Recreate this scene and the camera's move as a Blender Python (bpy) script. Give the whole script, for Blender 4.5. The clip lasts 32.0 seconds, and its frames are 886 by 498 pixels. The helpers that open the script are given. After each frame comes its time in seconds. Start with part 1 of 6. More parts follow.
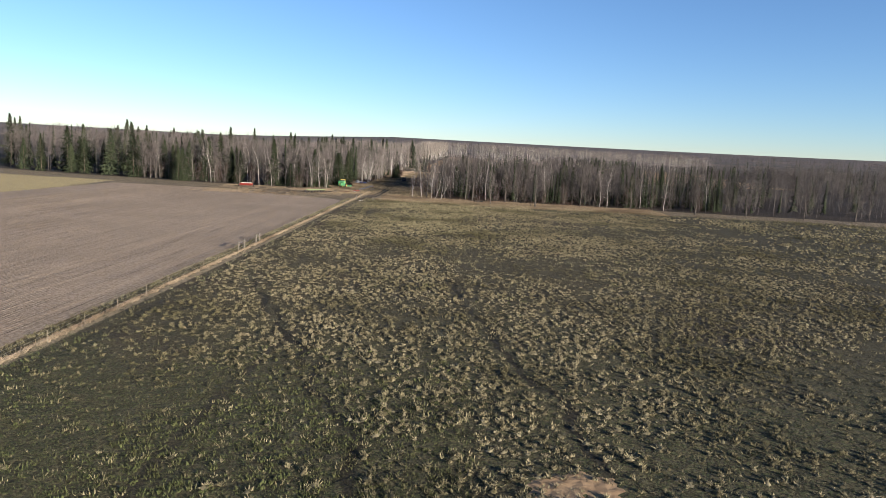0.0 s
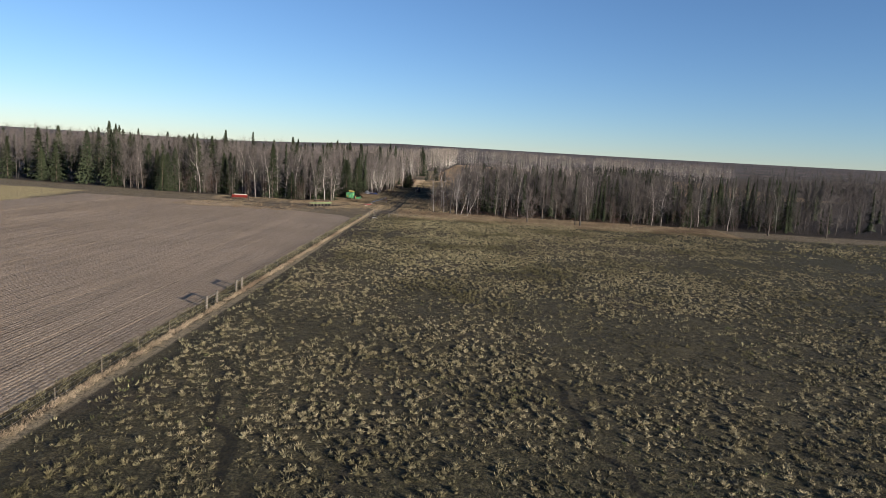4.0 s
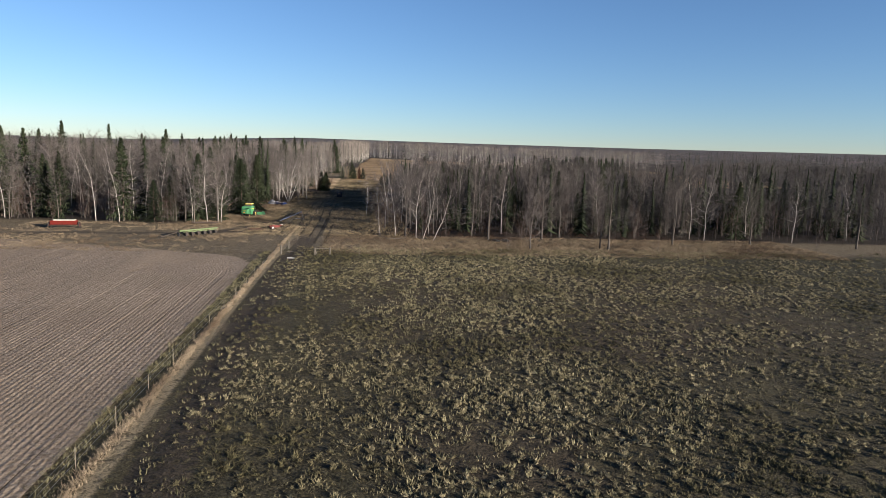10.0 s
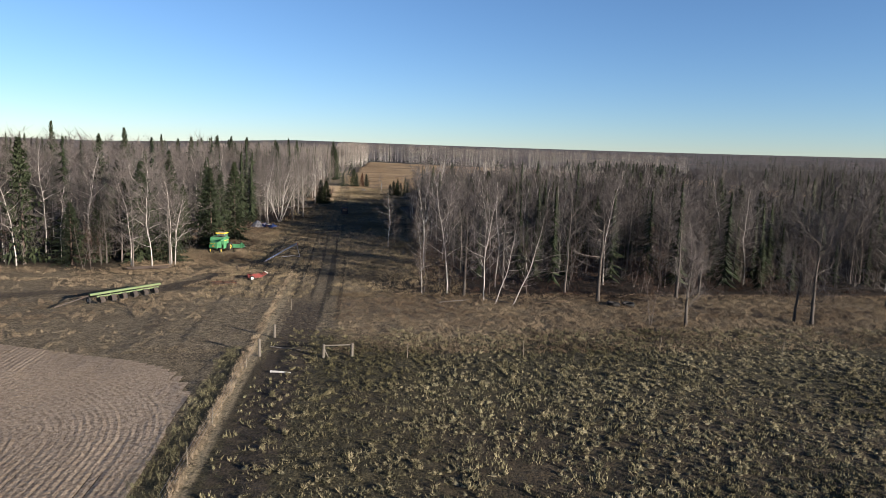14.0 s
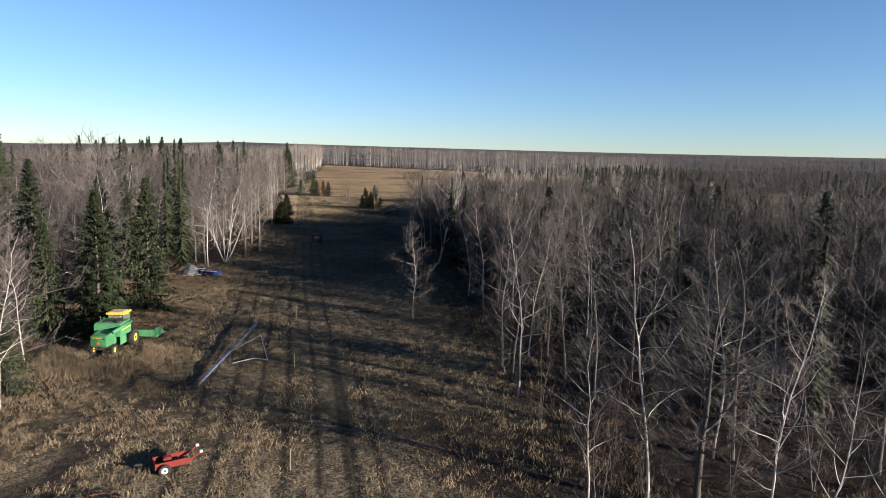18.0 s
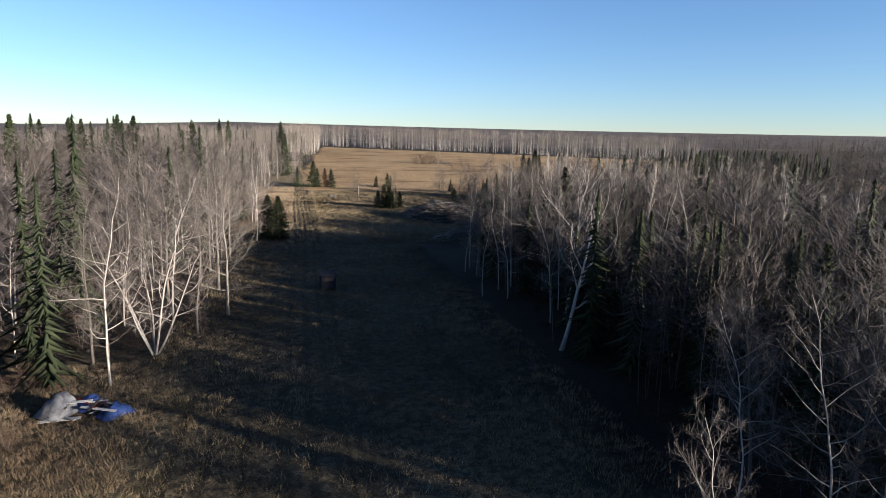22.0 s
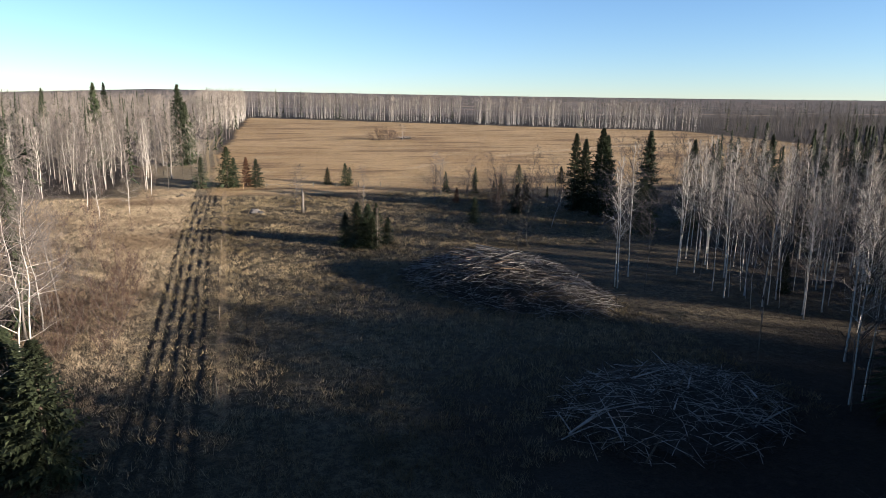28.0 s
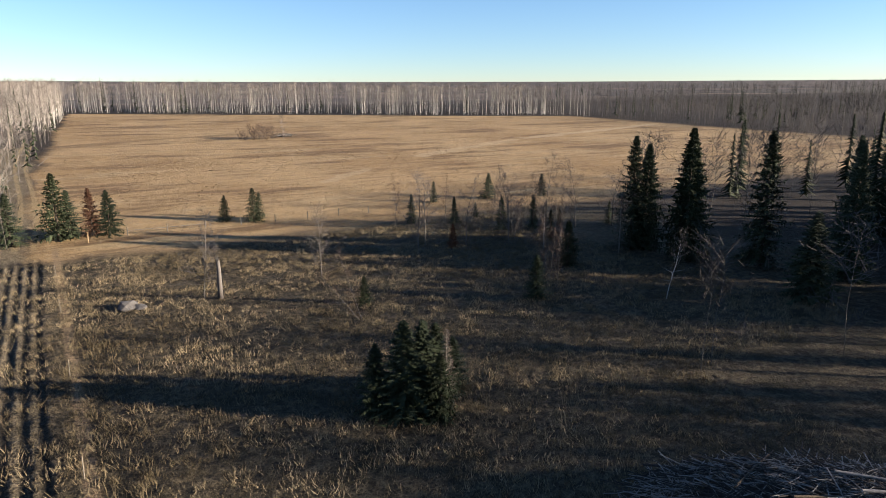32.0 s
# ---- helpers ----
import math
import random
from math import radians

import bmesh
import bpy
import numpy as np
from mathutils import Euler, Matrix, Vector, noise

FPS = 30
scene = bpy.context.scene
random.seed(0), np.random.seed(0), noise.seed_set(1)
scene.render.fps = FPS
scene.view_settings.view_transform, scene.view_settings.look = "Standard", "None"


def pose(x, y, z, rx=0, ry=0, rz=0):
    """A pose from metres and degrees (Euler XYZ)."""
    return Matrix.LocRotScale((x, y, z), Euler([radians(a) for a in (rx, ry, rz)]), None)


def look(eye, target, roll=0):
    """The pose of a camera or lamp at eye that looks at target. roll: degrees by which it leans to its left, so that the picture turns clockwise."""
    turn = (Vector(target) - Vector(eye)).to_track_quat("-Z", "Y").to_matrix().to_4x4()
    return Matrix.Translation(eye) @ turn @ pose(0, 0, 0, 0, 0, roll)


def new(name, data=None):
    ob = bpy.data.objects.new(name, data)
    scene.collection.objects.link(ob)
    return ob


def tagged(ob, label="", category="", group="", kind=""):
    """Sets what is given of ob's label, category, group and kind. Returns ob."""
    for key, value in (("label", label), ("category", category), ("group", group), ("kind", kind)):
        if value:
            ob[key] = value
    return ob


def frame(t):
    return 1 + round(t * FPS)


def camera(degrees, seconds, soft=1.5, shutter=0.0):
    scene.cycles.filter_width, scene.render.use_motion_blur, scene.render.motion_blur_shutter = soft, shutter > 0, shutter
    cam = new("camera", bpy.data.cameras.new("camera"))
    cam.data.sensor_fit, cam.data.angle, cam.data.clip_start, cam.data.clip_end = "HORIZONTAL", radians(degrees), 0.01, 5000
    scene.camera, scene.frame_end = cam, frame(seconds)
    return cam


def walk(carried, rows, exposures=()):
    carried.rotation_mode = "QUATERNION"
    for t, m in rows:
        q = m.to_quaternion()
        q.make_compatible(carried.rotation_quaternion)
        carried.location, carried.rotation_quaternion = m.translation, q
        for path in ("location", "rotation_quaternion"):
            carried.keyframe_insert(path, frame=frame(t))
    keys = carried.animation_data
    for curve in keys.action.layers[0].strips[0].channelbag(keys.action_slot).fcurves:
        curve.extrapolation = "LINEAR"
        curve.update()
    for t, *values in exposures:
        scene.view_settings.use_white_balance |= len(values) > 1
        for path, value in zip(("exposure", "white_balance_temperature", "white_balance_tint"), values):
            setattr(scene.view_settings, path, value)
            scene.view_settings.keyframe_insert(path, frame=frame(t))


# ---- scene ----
cam = camera(68.8, 32.0, soft=0.9)
METRES, EYE, TILT, LEAN, TURN = 400.0, 16.6, 0.0, 0.0, 0.6
ROWS = [
    (0.0, 0.0, 0.0, 0.0, 0.47, -8.56, -3.09),
    (0.5, 0.0006, 0.0059, 0.0, 2.37, -8.0, -3.25),
    (1.0, 0.0006, 0.0147, 0.0002, 4.47, -7.61, -3.45),
    (1.5, -0.0006, 0.0254, 0.0004, 6.67, -7.48, -3.66),
    (2.0, -0.0033, 0.0367, 0.0006, 5.58, -7.36, -3.58),
    (2.5, -0.0067, 0.0486, 0.0006, 5.3, -7.49, -3.6),
    (3.0, -0.0104, 0.0606, 0.0003, 5.21, -7.74, -3.63),
    (3.5, -0.0145, 0.0725, 0.0, 3.14, -7.9, -3.57),
    (5.5, -0.0287, 0.1238, -0.0008, -3.19, -8.01, -3.25),
    (6.0, -0.0311, 0.1376, -0.001, -3.88, -7.99, -3.12),
    (6.5, -0.0332, 0.1516, -0.0011, -4.34, -8.0, -2.93),
    (7.0, -0.035, 0.1657, -0.0012, -4.91, -8.01, -2.74),
    (7.5, -0.0366, 0.1801, -0.0012, -5.7, -8.02, -2.54),
    (8.0, -0.038, 0.1949, -0.0012, -6.46, -8.06, -2.34),
    (8.5, -0.0394, 0.21, -0.001, -6.89, -8.1, -2.18),
    (9.0, -0.0405, 0.2254, -0.0009, -7.34, -8.15, -2.02),
    (9.5, -0.0416, 0.2398, -0.0007, -7.59, -8.2, -1.95),
    (10.0, -0.0428, 0.2553, -0.0004, -7.72, -8.28, -1.85),
    (10.5, -0.0443, 0.2709, -0.0002, -7.98, -8.35, -1.84),
    (11.0, -0.0462, 0.2862, -0.0001, -8.09, -8.39, -1.86),
    (11.5, -0.0482, 0.3015, 0.0001, -8.07, -8.47, -1.8),
    (12.0, -0.0501, 0.3167, 0.0001, -8.1, -8.45, -1.85),
    (12.5, -0.0514, 0.3324, 0.0002, -8.2, -8.37, -1.9),
    (13.0, -0.052, 0.3483, 0.0004, -8.31, -8.25, -1.91),
    (13.5, -0.0525, 0.3646, 0.0006, -8.32, -8.12, -1.93),
    (14.0, -0.0532, 0.3807, 0.0009, -8.21, -8.03, -1.93),
    (14.5, -0.0545, 0.3967, 0.0013, -8.12, -8.04, -1.87),
    (16.5, -0.0638, 0.4594, 0.0017, -11.96, -7.91, -1.79),
    (17.0, -0.0656, 0.4749, 0.002, -12.24, -7.89, -1.73),
    (17.5, -0.0666, 0.491, 0.0023, -12.5, -7.83, -1.66),
    (18.0, -0.0666, 0.5074, 0.0027, -12.8, -7.79, -1.57),
    (18.5, -0.0662, 0.5241, 0.0032, -12.87, -7.75, -1.52),
    (19.0, -0.0658, 0.541, 0.0035, -12.89, -7.74, -1.42),
    (19.5, -0.0659, 0.558, 0.0039, -12.93, -7.77, -1.43),
    (20.0, -0.0658, 0.5752, 0.0043, -12.96, -8.08, -1.39),
    (20.5, -0.0657, 0.5922, 0.0046, -12.98, -8.34, -1.23),
    (21.0, -0.0659, 0.6095, 0.0047, -13.0, -8.86, -1.25),
    (21.5, -0.0661, 0.6266, 0.0049, -12.99, -9.54, -1.33),
    (22.0, -0.0662, 0.6438, 0.0051, -13.13, -9.57, -1.41),
    (22.5, -0.0652, 0.6615, 0.0055, -13.67, -9.56, -1.47),
    (23.0, -0.0629, 0.6797, 0.0058, -14.06, -9.85, -1.48),
    (23.5, -0.0598, 0.698, 0.0063, -14.26, -9.78, -1.43),
    (24.0, -0.0571, 0.7159, 0.0067, -14.34, -9.74, -1.36),
    (24.5, -0.0553, 0.7332, 0.007, -14.33, -9.74, -1.37),
    (25.0, -0.0542, 0.7503, 0.0073, -14.28, -9.8, -1.42),
    (25.5, -0.0536, 0.7667, 0.0076, -14.22, -9.9, -1.49),
    (27.5, -0.0495, 0.8405, 0.0067, -17.57, -11.61, -1.06),
    (28.0, -0.0486, 0.8573, 0.0069, -18.74, -12.32, -0.94),
    (28.5, -0.0485, 0.874, 0.0072, -19.08, -13.0, -0.9),
    (29.0, -0.0491, 0.8913, 0.0076, -20.28, -13.33, -0.81),
    (29.5, -0.0503, 0.9084, 0.008, -23.14, -13.38, -0.66),
    (30.0, -0.0514, 0.9258, 0.0084, -25.81, -13.44, -0.39),
    (30.5, -0.0521, 0.943, 0.0087, -27.49, -13.48, -0.24),
    (31.0, -0.0525, 0.9597, 0.009, -29.04, -13.51, -0.07),
    (31.5, -0.0521, 0.9764, 0.0091, -30.88, -13.49, 0.08),
    (32.0, -0.0508, 0.9925, 0.009, -32.41, -13.43, 0.22),
]
walk(cam, [(t, pose(0, 0, EYE, TILT, LEAN, TURN) @ pose(METRES * x, METRES * y, METRES * z, 90 + pitch, roll, yaw)) for t, x, y, z, yaw, pitch, roll in ROWS],
     [(0.0, 1.8, 6300, 13), (1.0, 1.58, 6300, 13), (2.0, 1.42, 6300, 13), (3.0, 1.38, 6300, 13), (6.0, 1.4, 6300, 13), (14.0, 1.6, 6300, 13), (19.0, 1.75, 6300, 13), (25.0, 1.95, 6350, 13), (32.0, 2.1, 6650, 13)])

# ---- light ----
SUN_EL, SUN_AZ = 11.5, 130.0          # degrees; azimuth clockwise from +y
world = bpy.data.worlds.new("world")
scene.world = world
world.use_nodes = True
wn = world.node_tree
sky = wn.nodes.new("ShaderNodeTexSky")
sky.sky_type, sky.sun_disc = "NISHITA", False
sky.sun_elevation, sky.sun_rotation = radians(SUN_EL), radians(SUN_AZ)
sky.altitude, sky.air_density, sky.dust_density, sky.ozone_density = 300, 0.92, 0.03, 4.2
wn.nodes["Background"].inputs["Strength"].default_value = 0.056
cool = wn.nodes.new("ShaderNodeMix")
cool.data_type, cool.blend_type = "RGBA", "MULTIPLY"
cool.inputs[0].default_value = 1.0
wn.links.new(sky.outputs[0], cool.inputs[6])
cool.inputs[7].default_value = (1.05, 0.985, 0.985, 1)
wn.links.new(cool.outputs[2], wn.nodes["Background"].inputs["Color"])
sun_data = bpy.data.lights.new("sun", "SUN")
sun_data.energy, sun_data.angle, sun_data.color = 5.0, radians(0.6), (1.0, 0.88, 0.74)
sun = new("sun", sun_data)
sa, se = radians(SUN_AZ), radians(SUN_EL)
sun.matrix_world = look((math.sin(sa) * 900, math.cos(sa) * 900, math.tan(se) * 900), (0, 0, 0))


# ---- terrain: level round the fields, rising gently far off ----
def height(x, y):
    u, v, w = max(0.0, y - 490), max(0.0, x - 150), max(0.0, -x - 150)
    a = 0.03 * u if u < 350 else 10.5 + 0.0235 * (u - 350)
    a *= min(1.0, max(0.5, 1.18 - 2.1 * max(0.0, -x - 40) / max(y, 1.0)))     # the rise dies away to the west
    return math.sqrt(a * a + (0.02 * v) ** 2 + (0.007 * w) ** 2)


# ---- small node language for materials ----
class Nodes:
    def __init__(self, name):
        self.m = bpy.data.materials.new(name)
        self.m.use_nodes = True
        self.t = self.m.node_tree
        self.bsdf = self.t.nodes["Principled BSDF"]
        self.bsdf.inputs["Specular IOR Level"].default_value = 0.2

    def put(self, sock, v):
        if hasattr(v, "is_linked"):
            self.t.links.new(v, sock)
        elif isinstance(v, (tuple, list)) and len(v) == 3 and sock.type == "RGBA":
            sock.default_value = (*v, 1)
        else:
            sock.default_value = v

    def math(self, op, a, b=0.0, c=0.0):
        n = self.t.nodes.new("ShaderNodeMath")
        n.operation = op
        for s, v in zip(n.inputs, (a, b, c)):
            self.put(s, v)
        return n.outputs[0]

    def pos(self):
        return self.t.nodes.new("ShaderNodeNewGeometry").outputs["Position"]

    def local(self):
        return self.t.nodes.new("ShaderNodeTexCoord").outputs["Object"]

    def scaled(self, v, s):
        n = self.t.nodes.new("ShaderNodeVectorMath")
        n.operation = "MULTIPLY"
        self.put(n.inputs[0], v)
        n.inputs[1].default_value = s if isinstance(s, tuple) else (s, s, s)
        return n.outputs[0]

    def noise(self, v, scale, detail=3.0, rough=0.55):
        n = self.t.nodes.new("ShaderNodeTexNoise")
        self.put(n.inputs["Vector"], v)
        n.inputs["Scale"].default_value = scale
        n.inputs["Detail"].default_value = detail
        n.inputs["Roughness"].default_value = rough
        return n.outputs["Fac"]

    def step(self, v, a, b):
        n = self.t.nodes.new("ShaderNodeMapRange")
        n.interpolation_type = "SMOOTHSTEP"
        self.put(n.inputs["Value"], v)
        n.inputs["From Min"].default_value = a
        n.inputs["From Max"].default_value = b
        return n.outputs["Result"]

    def mix(self, f, a, b, mode="MIX"):
        n = self.t.nodes.new("ShaderNodeMix")
        n.data_type, n.blend_type = "RGBA", mode
        self.put(n.inputs["Factor"], f)
        self.put(n.inputs["A"], a)
        self.put(n.inputs["B"], b)
        return n.outputs["Result"]

    def rand(self):
        return self.t.nodes.new("ShaderNodeObjectInfo").outputs["Random"]

    def island(self):
        return self.t.nodes.new("ShaderNodeNewGeometry").outputs["Random Per Island"]

    def split(self, v):
        n = self.t.nodes.new("ShaderNodeSeparateXYZ")
        self.put(n.inputs[0], v)
        return n.outputs

    def bump(self, h, strength=0.5, dist=0.05):
        n = self.t.nodes.new("ShaderNodeBump")
        self.put(n.inputs["Height"], h)
        n.inputs["Strength"].default_value = strength
        n.inputs["Distance"].default_value = dist
        self.t.links.new(n.outputs[0], self.bsdf.inputs["Normal"])

    def done(self, color, rough=0.9, metal=0.0):
        self.put(self.bsdf.inputs["Base Color"], color)
        self.put(self.bsdf.inputs["Roughness"], rough)
        self.put(self.bsdf.inputs["Metallic"], metal)
        return self.m


def plain(name, a, b, scale=3.0, rough=0.8, metal=0.0, bump=0.0, fine=0.0):
    """A surface that varies between two colours in patches and grain."""
    n = Nodes(name)
    v = n.local()
    f = n.math("ADD", n.math("MULTIPLY", n.noise(v, scale, 4), 0.7), n.math("MULTIPLY", n.noise(v, scale * 9, 2), 0.3))
    if bump:
        n.bump(n.noise(v, scale * 8, 3), bump, 0.02)
    return n.done(n.mix(n.step(f, 0.35, 0.65), a, b), rough, metal)


def ragged(name, a, b, dark, rough=0.95):
    """Plants: each blade or clump of its own tone, with patches over the ground."""
    n = Nodes(name)
    c = n.mix(n.island(), a, b)
    p = n.noise(n.pos(), 0.06, 4)
    c = n.mix(n.step(p, 0.42, 0.66), c, dark)
    c = n.mix(n.math("MULTIPLY", n.step(n.noise(n.pos(), 1.1, 3), 0.46, 0.62), 0.6), c, dark)
    return n.done(c, rough)


def bark(name, light, mid, dark, marks=0.0):
    n = Nodes(name)
    v = n.local()
    c = n.mix(n.noise(n.scaled(v, (6, 6, 1.5)), 2.0, 4), light, mid)
    if marks:
        k = n.step(n.noise(n.scaled(v, (3.0, 3.0, 14.0)), 1.0, 3), 0.60, 0.68)
        c = n.mix(n.math("MULTIPLY", k, marks), c, dark)
        low = n.step(n.split(v)[2], 1.6, 0.2)
        c = n.mix(n.math("MULTIPLY", low, n.noise(v, 5.0)), c, dark)
    c = n.mix(n.math("MULTIPLY", n.rand(), 0.35), c, mid)
    n.bump(n.noise(n.scaled(v, (10, 10, 3)), 3.0, 3), 0.5, 0.03)
    return n.done(c, 0.85)


# ground: kinds of soil and sward laid out over the plan, some with shade painted in
g = Nodes("earth_and_sward")
P = g.pos()
warp = g.t.nodes.new("ShaderNodeTexNoise")
g.put(warp.inputs["Vector"], P)
warp.inputs["Scale"].default_value, warp.inputs["Detail"].default_value = 0.09, 4
off = g.t.nodes.new("ShaderNodeVectorMath")
off.operation = "MULTIPLY_ADD"
g.put(off.inputs[0], warp.outputs["Color"])
off.inputs[1].default_value, off.inputs[2].default_value = (9, 9, 0), (-4.5, -4.5, 0)
add = g.t.nodes.new("ShaderNodeVectorMath")
g.put(add.inputs[0], P)
g.put(add.inputs[1], off.outputs[0])
X, Y, _z = g.split(add.outputs[0])
X0, Y0, _z = g.split(P)
big, mid_n, fine_n, tiny = g.noise(P, 0.025, 4), g.noise(P, 0.22, 4), g.noise(P, 1.6, 4), g.noise(P, 7.0, 3)


def AND(*fs):
    out = fs[0]
    for f in fs[1:]:
        out = g.math("MULTIPLY", out, f)
    return out


def line(a, b, c, soft):
    """1 where a x + b y > c, with a soft edge."""
    s = g.math("ADD", g.math("MULTIPLY", X, a), g.math("MULTIPLY", Y, b))
    return g.step(s, c - soft, c + soft)


# leaf floor of the woods, coloured near-black to carry the trees' shade
shaded_litter = g.mix(g.step(mid_n, 0.35, 0.65), (0.0139, 0.00915, 0.00558), (0.0221, 0.0155, 0.00952))
shaded_litter = g.mix(g.step(fine_n, 0.5, 0.7), shaded_litter, (0.0277, 0.0205, 0.0122))
sward = g.mix(g.step(mid_n, 0.38, 0.62), (0.022, 0.019, 0.0085), (0.040, 0.034, 0.0155))
sward = g.mix(AND(g.step(g.math("ADD", big, g.step(Y0, 90, 5)), 0.5, 1.2), g.step(tiny, 0.35, 0.6), 0.8), sward, (0.04, 0.05, 0.017))
sward = g.mix(g.math("MULTIPLY", g.step(g.noise(P, 1.9, 4, 0.7), 0.45, 0.56), 0.7), sward, (0.062, 0.053, 0.027))
sward = g.mix(g.math("MULTIPLY", g.step(g.noise(P, 5.5, 3), 0.50, 0.60), 0.4), sward, (0.11, 0.095, 0.052))
sward = g.mix(AND(g.step(g.noise(P, 0.05, 3), 0.55, 0.66), 0.65), sward, (0.052, 0.04, 0.025))
# east side painted darker, for how the low sun falls on the grass
sward = g.mix(AND(g.step(X0, 14, 60), 0.6), sward, (0.028, 0.027, 0.0125))
sward = g.mix(AND(line(1, 0, -20, 6), line(-1, 0, -34, 8), line(0, 1, 152, 8), line(0, -1, -194, 7), g.step(fine_n, 0.35, 0.55), 0.75), sward, (0.056, 0.042, 0.024))
straw = g.mix(g.step(fine_n, 0.38, 0.62), (0.08, 0.063, 0.037), (0.148, 0.117, 0.074))
straw = g.mix(g.math("MULTIPLY", g.step(mid_n, 0.52, 0.66), 0.6), straw, (0.068, 0.05, 0.029))
straw = g.mix(g.math("MULTIPLY", g.step(tiny, 0.5, 0.62), 0.6), straw, (0.20, 0.165, 0.105))
# lane is darkened to hold shade, olive is paler for sunlit stretches
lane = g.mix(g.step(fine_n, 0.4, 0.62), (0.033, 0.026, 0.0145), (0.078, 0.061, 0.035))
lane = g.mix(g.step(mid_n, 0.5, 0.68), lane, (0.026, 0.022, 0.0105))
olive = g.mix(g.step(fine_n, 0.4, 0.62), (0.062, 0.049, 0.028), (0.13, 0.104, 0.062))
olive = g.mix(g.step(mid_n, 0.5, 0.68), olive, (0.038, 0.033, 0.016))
stubble = g.mix(g.step(big, 0.38, 0.62), (0.25, 0.163, 0.076), (0.31, 0.215, 0.108))
stubble = g.mix(g.step(g.noise(g.scaled(P, (0.25, 1, 1)), 0.10, 4), 0.52, 0.66), stubble, (0.13, 0.08, 0.037))
stubble = g.mix(g.step(g.noise(g.scaled(P, (0.18, 1, 1)), 0.16, 4), 0.58, 0.66), stubble, (0.30, 0.22, 0.118))
stubble = g.mix(g.math("MULTIPLY", g.step(fine_n, 0.5, 0.7), 0.5), stubble, (0.127, 0.0867, 0.0405))
stubble = g.mix(g.math("MULTIPLY", g.step(g.noise(g.scaled(P, (0.10, 0.6, 1)), 0.8, 5, 0.65), 0.5, 0.62), 0.6), stubble, (0.135, 0.085, 0.043))
stubble = g.mix(g.math("MULTIPLY", g.step(g.noise(P, 0.5, 4, 0.7), 0.55, 0.66), 0.5), stubble, (0.34, 0.26, 0.15))
mud = g.mix(g.step(fine_n, 0.4, 0.6), (0.0292, 0.0218, 0.0149), (0.0507, 0.039, 0.0265))
hay = g.mix(g.step(fine_n, 0.4, 0.6), (0.36, 0.29, 0.145), (0.27, 0.22, 0.10))

c = shaded_litter
far_wood = g.mix(g.step(g.noise(P, 0.01, 5), 0.4, 0.6), (0.09, 0.069, 0.058), (0.062, 0.052, 0.046))
far_wood = g.mix(g.step(g.noise(g.scaled(P, (0.0012, 0.006, 1)), 1.0, 3), 0.53, 0.60), far_wood, (0.034, 0.037, 0.036))
far_wood = g.mix(g.step(g.noise(g.scaled(P, (0.0015, 0.005, 1)), 1.3, 2), 0.64, 0.67), far_wood, (0.20, 0.15, 0.11))
c = g.mix(g.step(Y0, 860, 1000), c, far_wood)
c = g.mix(AND(line(-0.13, -1, -238.5, 4), line(-1, 0, 20, 3)), c, straw)                       # strip by the western wood
c = g.mix(AND(line(1, 0, -42, 3), line(-1, 0, 12, 3), line(0, 1, 243, 5), line(0, -1, -300, 12)), c, olive)   # start of the lane, sunlight painted in as a paler olive
c = g.mix(AND(line(1, 0, -42, 3), line(-1, 0, 12, 3), line(0, 1, 290, 14), line(0, -1, -500, 5)), c, lane)   # clearing, the wood's shade painted in as the darker lane colour
# olive again, painting sunlight in beyond the shaded stretch
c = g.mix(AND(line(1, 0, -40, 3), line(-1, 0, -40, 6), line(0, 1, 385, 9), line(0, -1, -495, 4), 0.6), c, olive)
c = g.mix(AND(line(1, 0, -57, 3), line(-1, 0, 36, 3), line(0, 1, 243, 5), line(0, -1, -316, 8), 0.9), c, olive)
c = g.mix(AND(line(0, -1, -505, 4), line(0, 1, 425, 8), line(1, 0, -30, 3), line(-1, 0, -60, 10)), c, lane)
c = g.mix(AND(line(1, 0, -46, 3), line(-1, 0, 27, 2), line(0, 1, 392, 6), line(0, -1, -640, 5)), c, straw)
c = g.mix(AND(line(1, 0, -66, 3), line(-1, 0, 31, 1.5), line(0, 1, 414, 6), line(0, -1, -492, 5)), c, straw)
c = g.mix(AND(line(0, -1, -229, 2.5), line(1, 0, -30, 2)), c, straw)                      # rough margin before the eastern wood
c = g.mix(AND(line(0, -1, -211, 3), line(1, 0, -32, 1.5)), c, sward)                      # pasture
c = g.mix(AND(line(0, 1, 489, 4), line(1, 0, -27, 2), line(1, -0.07, -66, 2), line(-0.46, -1, -828, 4), line(-1, 0, -262, 8)), c, stubble)
c = g.mix(AND(line(-1, -0.12, 96, 2), line(0, 1, 90, 4), line(0, -1, -236, 3)), c, hay)


def track(x0, half, y0, y1, wobble, tone, strength):
    global c
    d = g.math("ABSOLUTE", g.math("SUBTRACT", X0 if wobble == 0 else g.math("ADD", X0, g.math("MULTIPLY", g.math("SINE", g.math("MULTIPLY", Y0, 0.045)), wobble)), x0))
    f = AND(g.step(d, half + 0.25, half - 0.15), g.step(Y0, y0, y0 + 6), g.step(Y0, y1 + 5, y1), strength, g.step(fine_n, 0.3, 0.5))
    c = g.mix(f, c, tone)


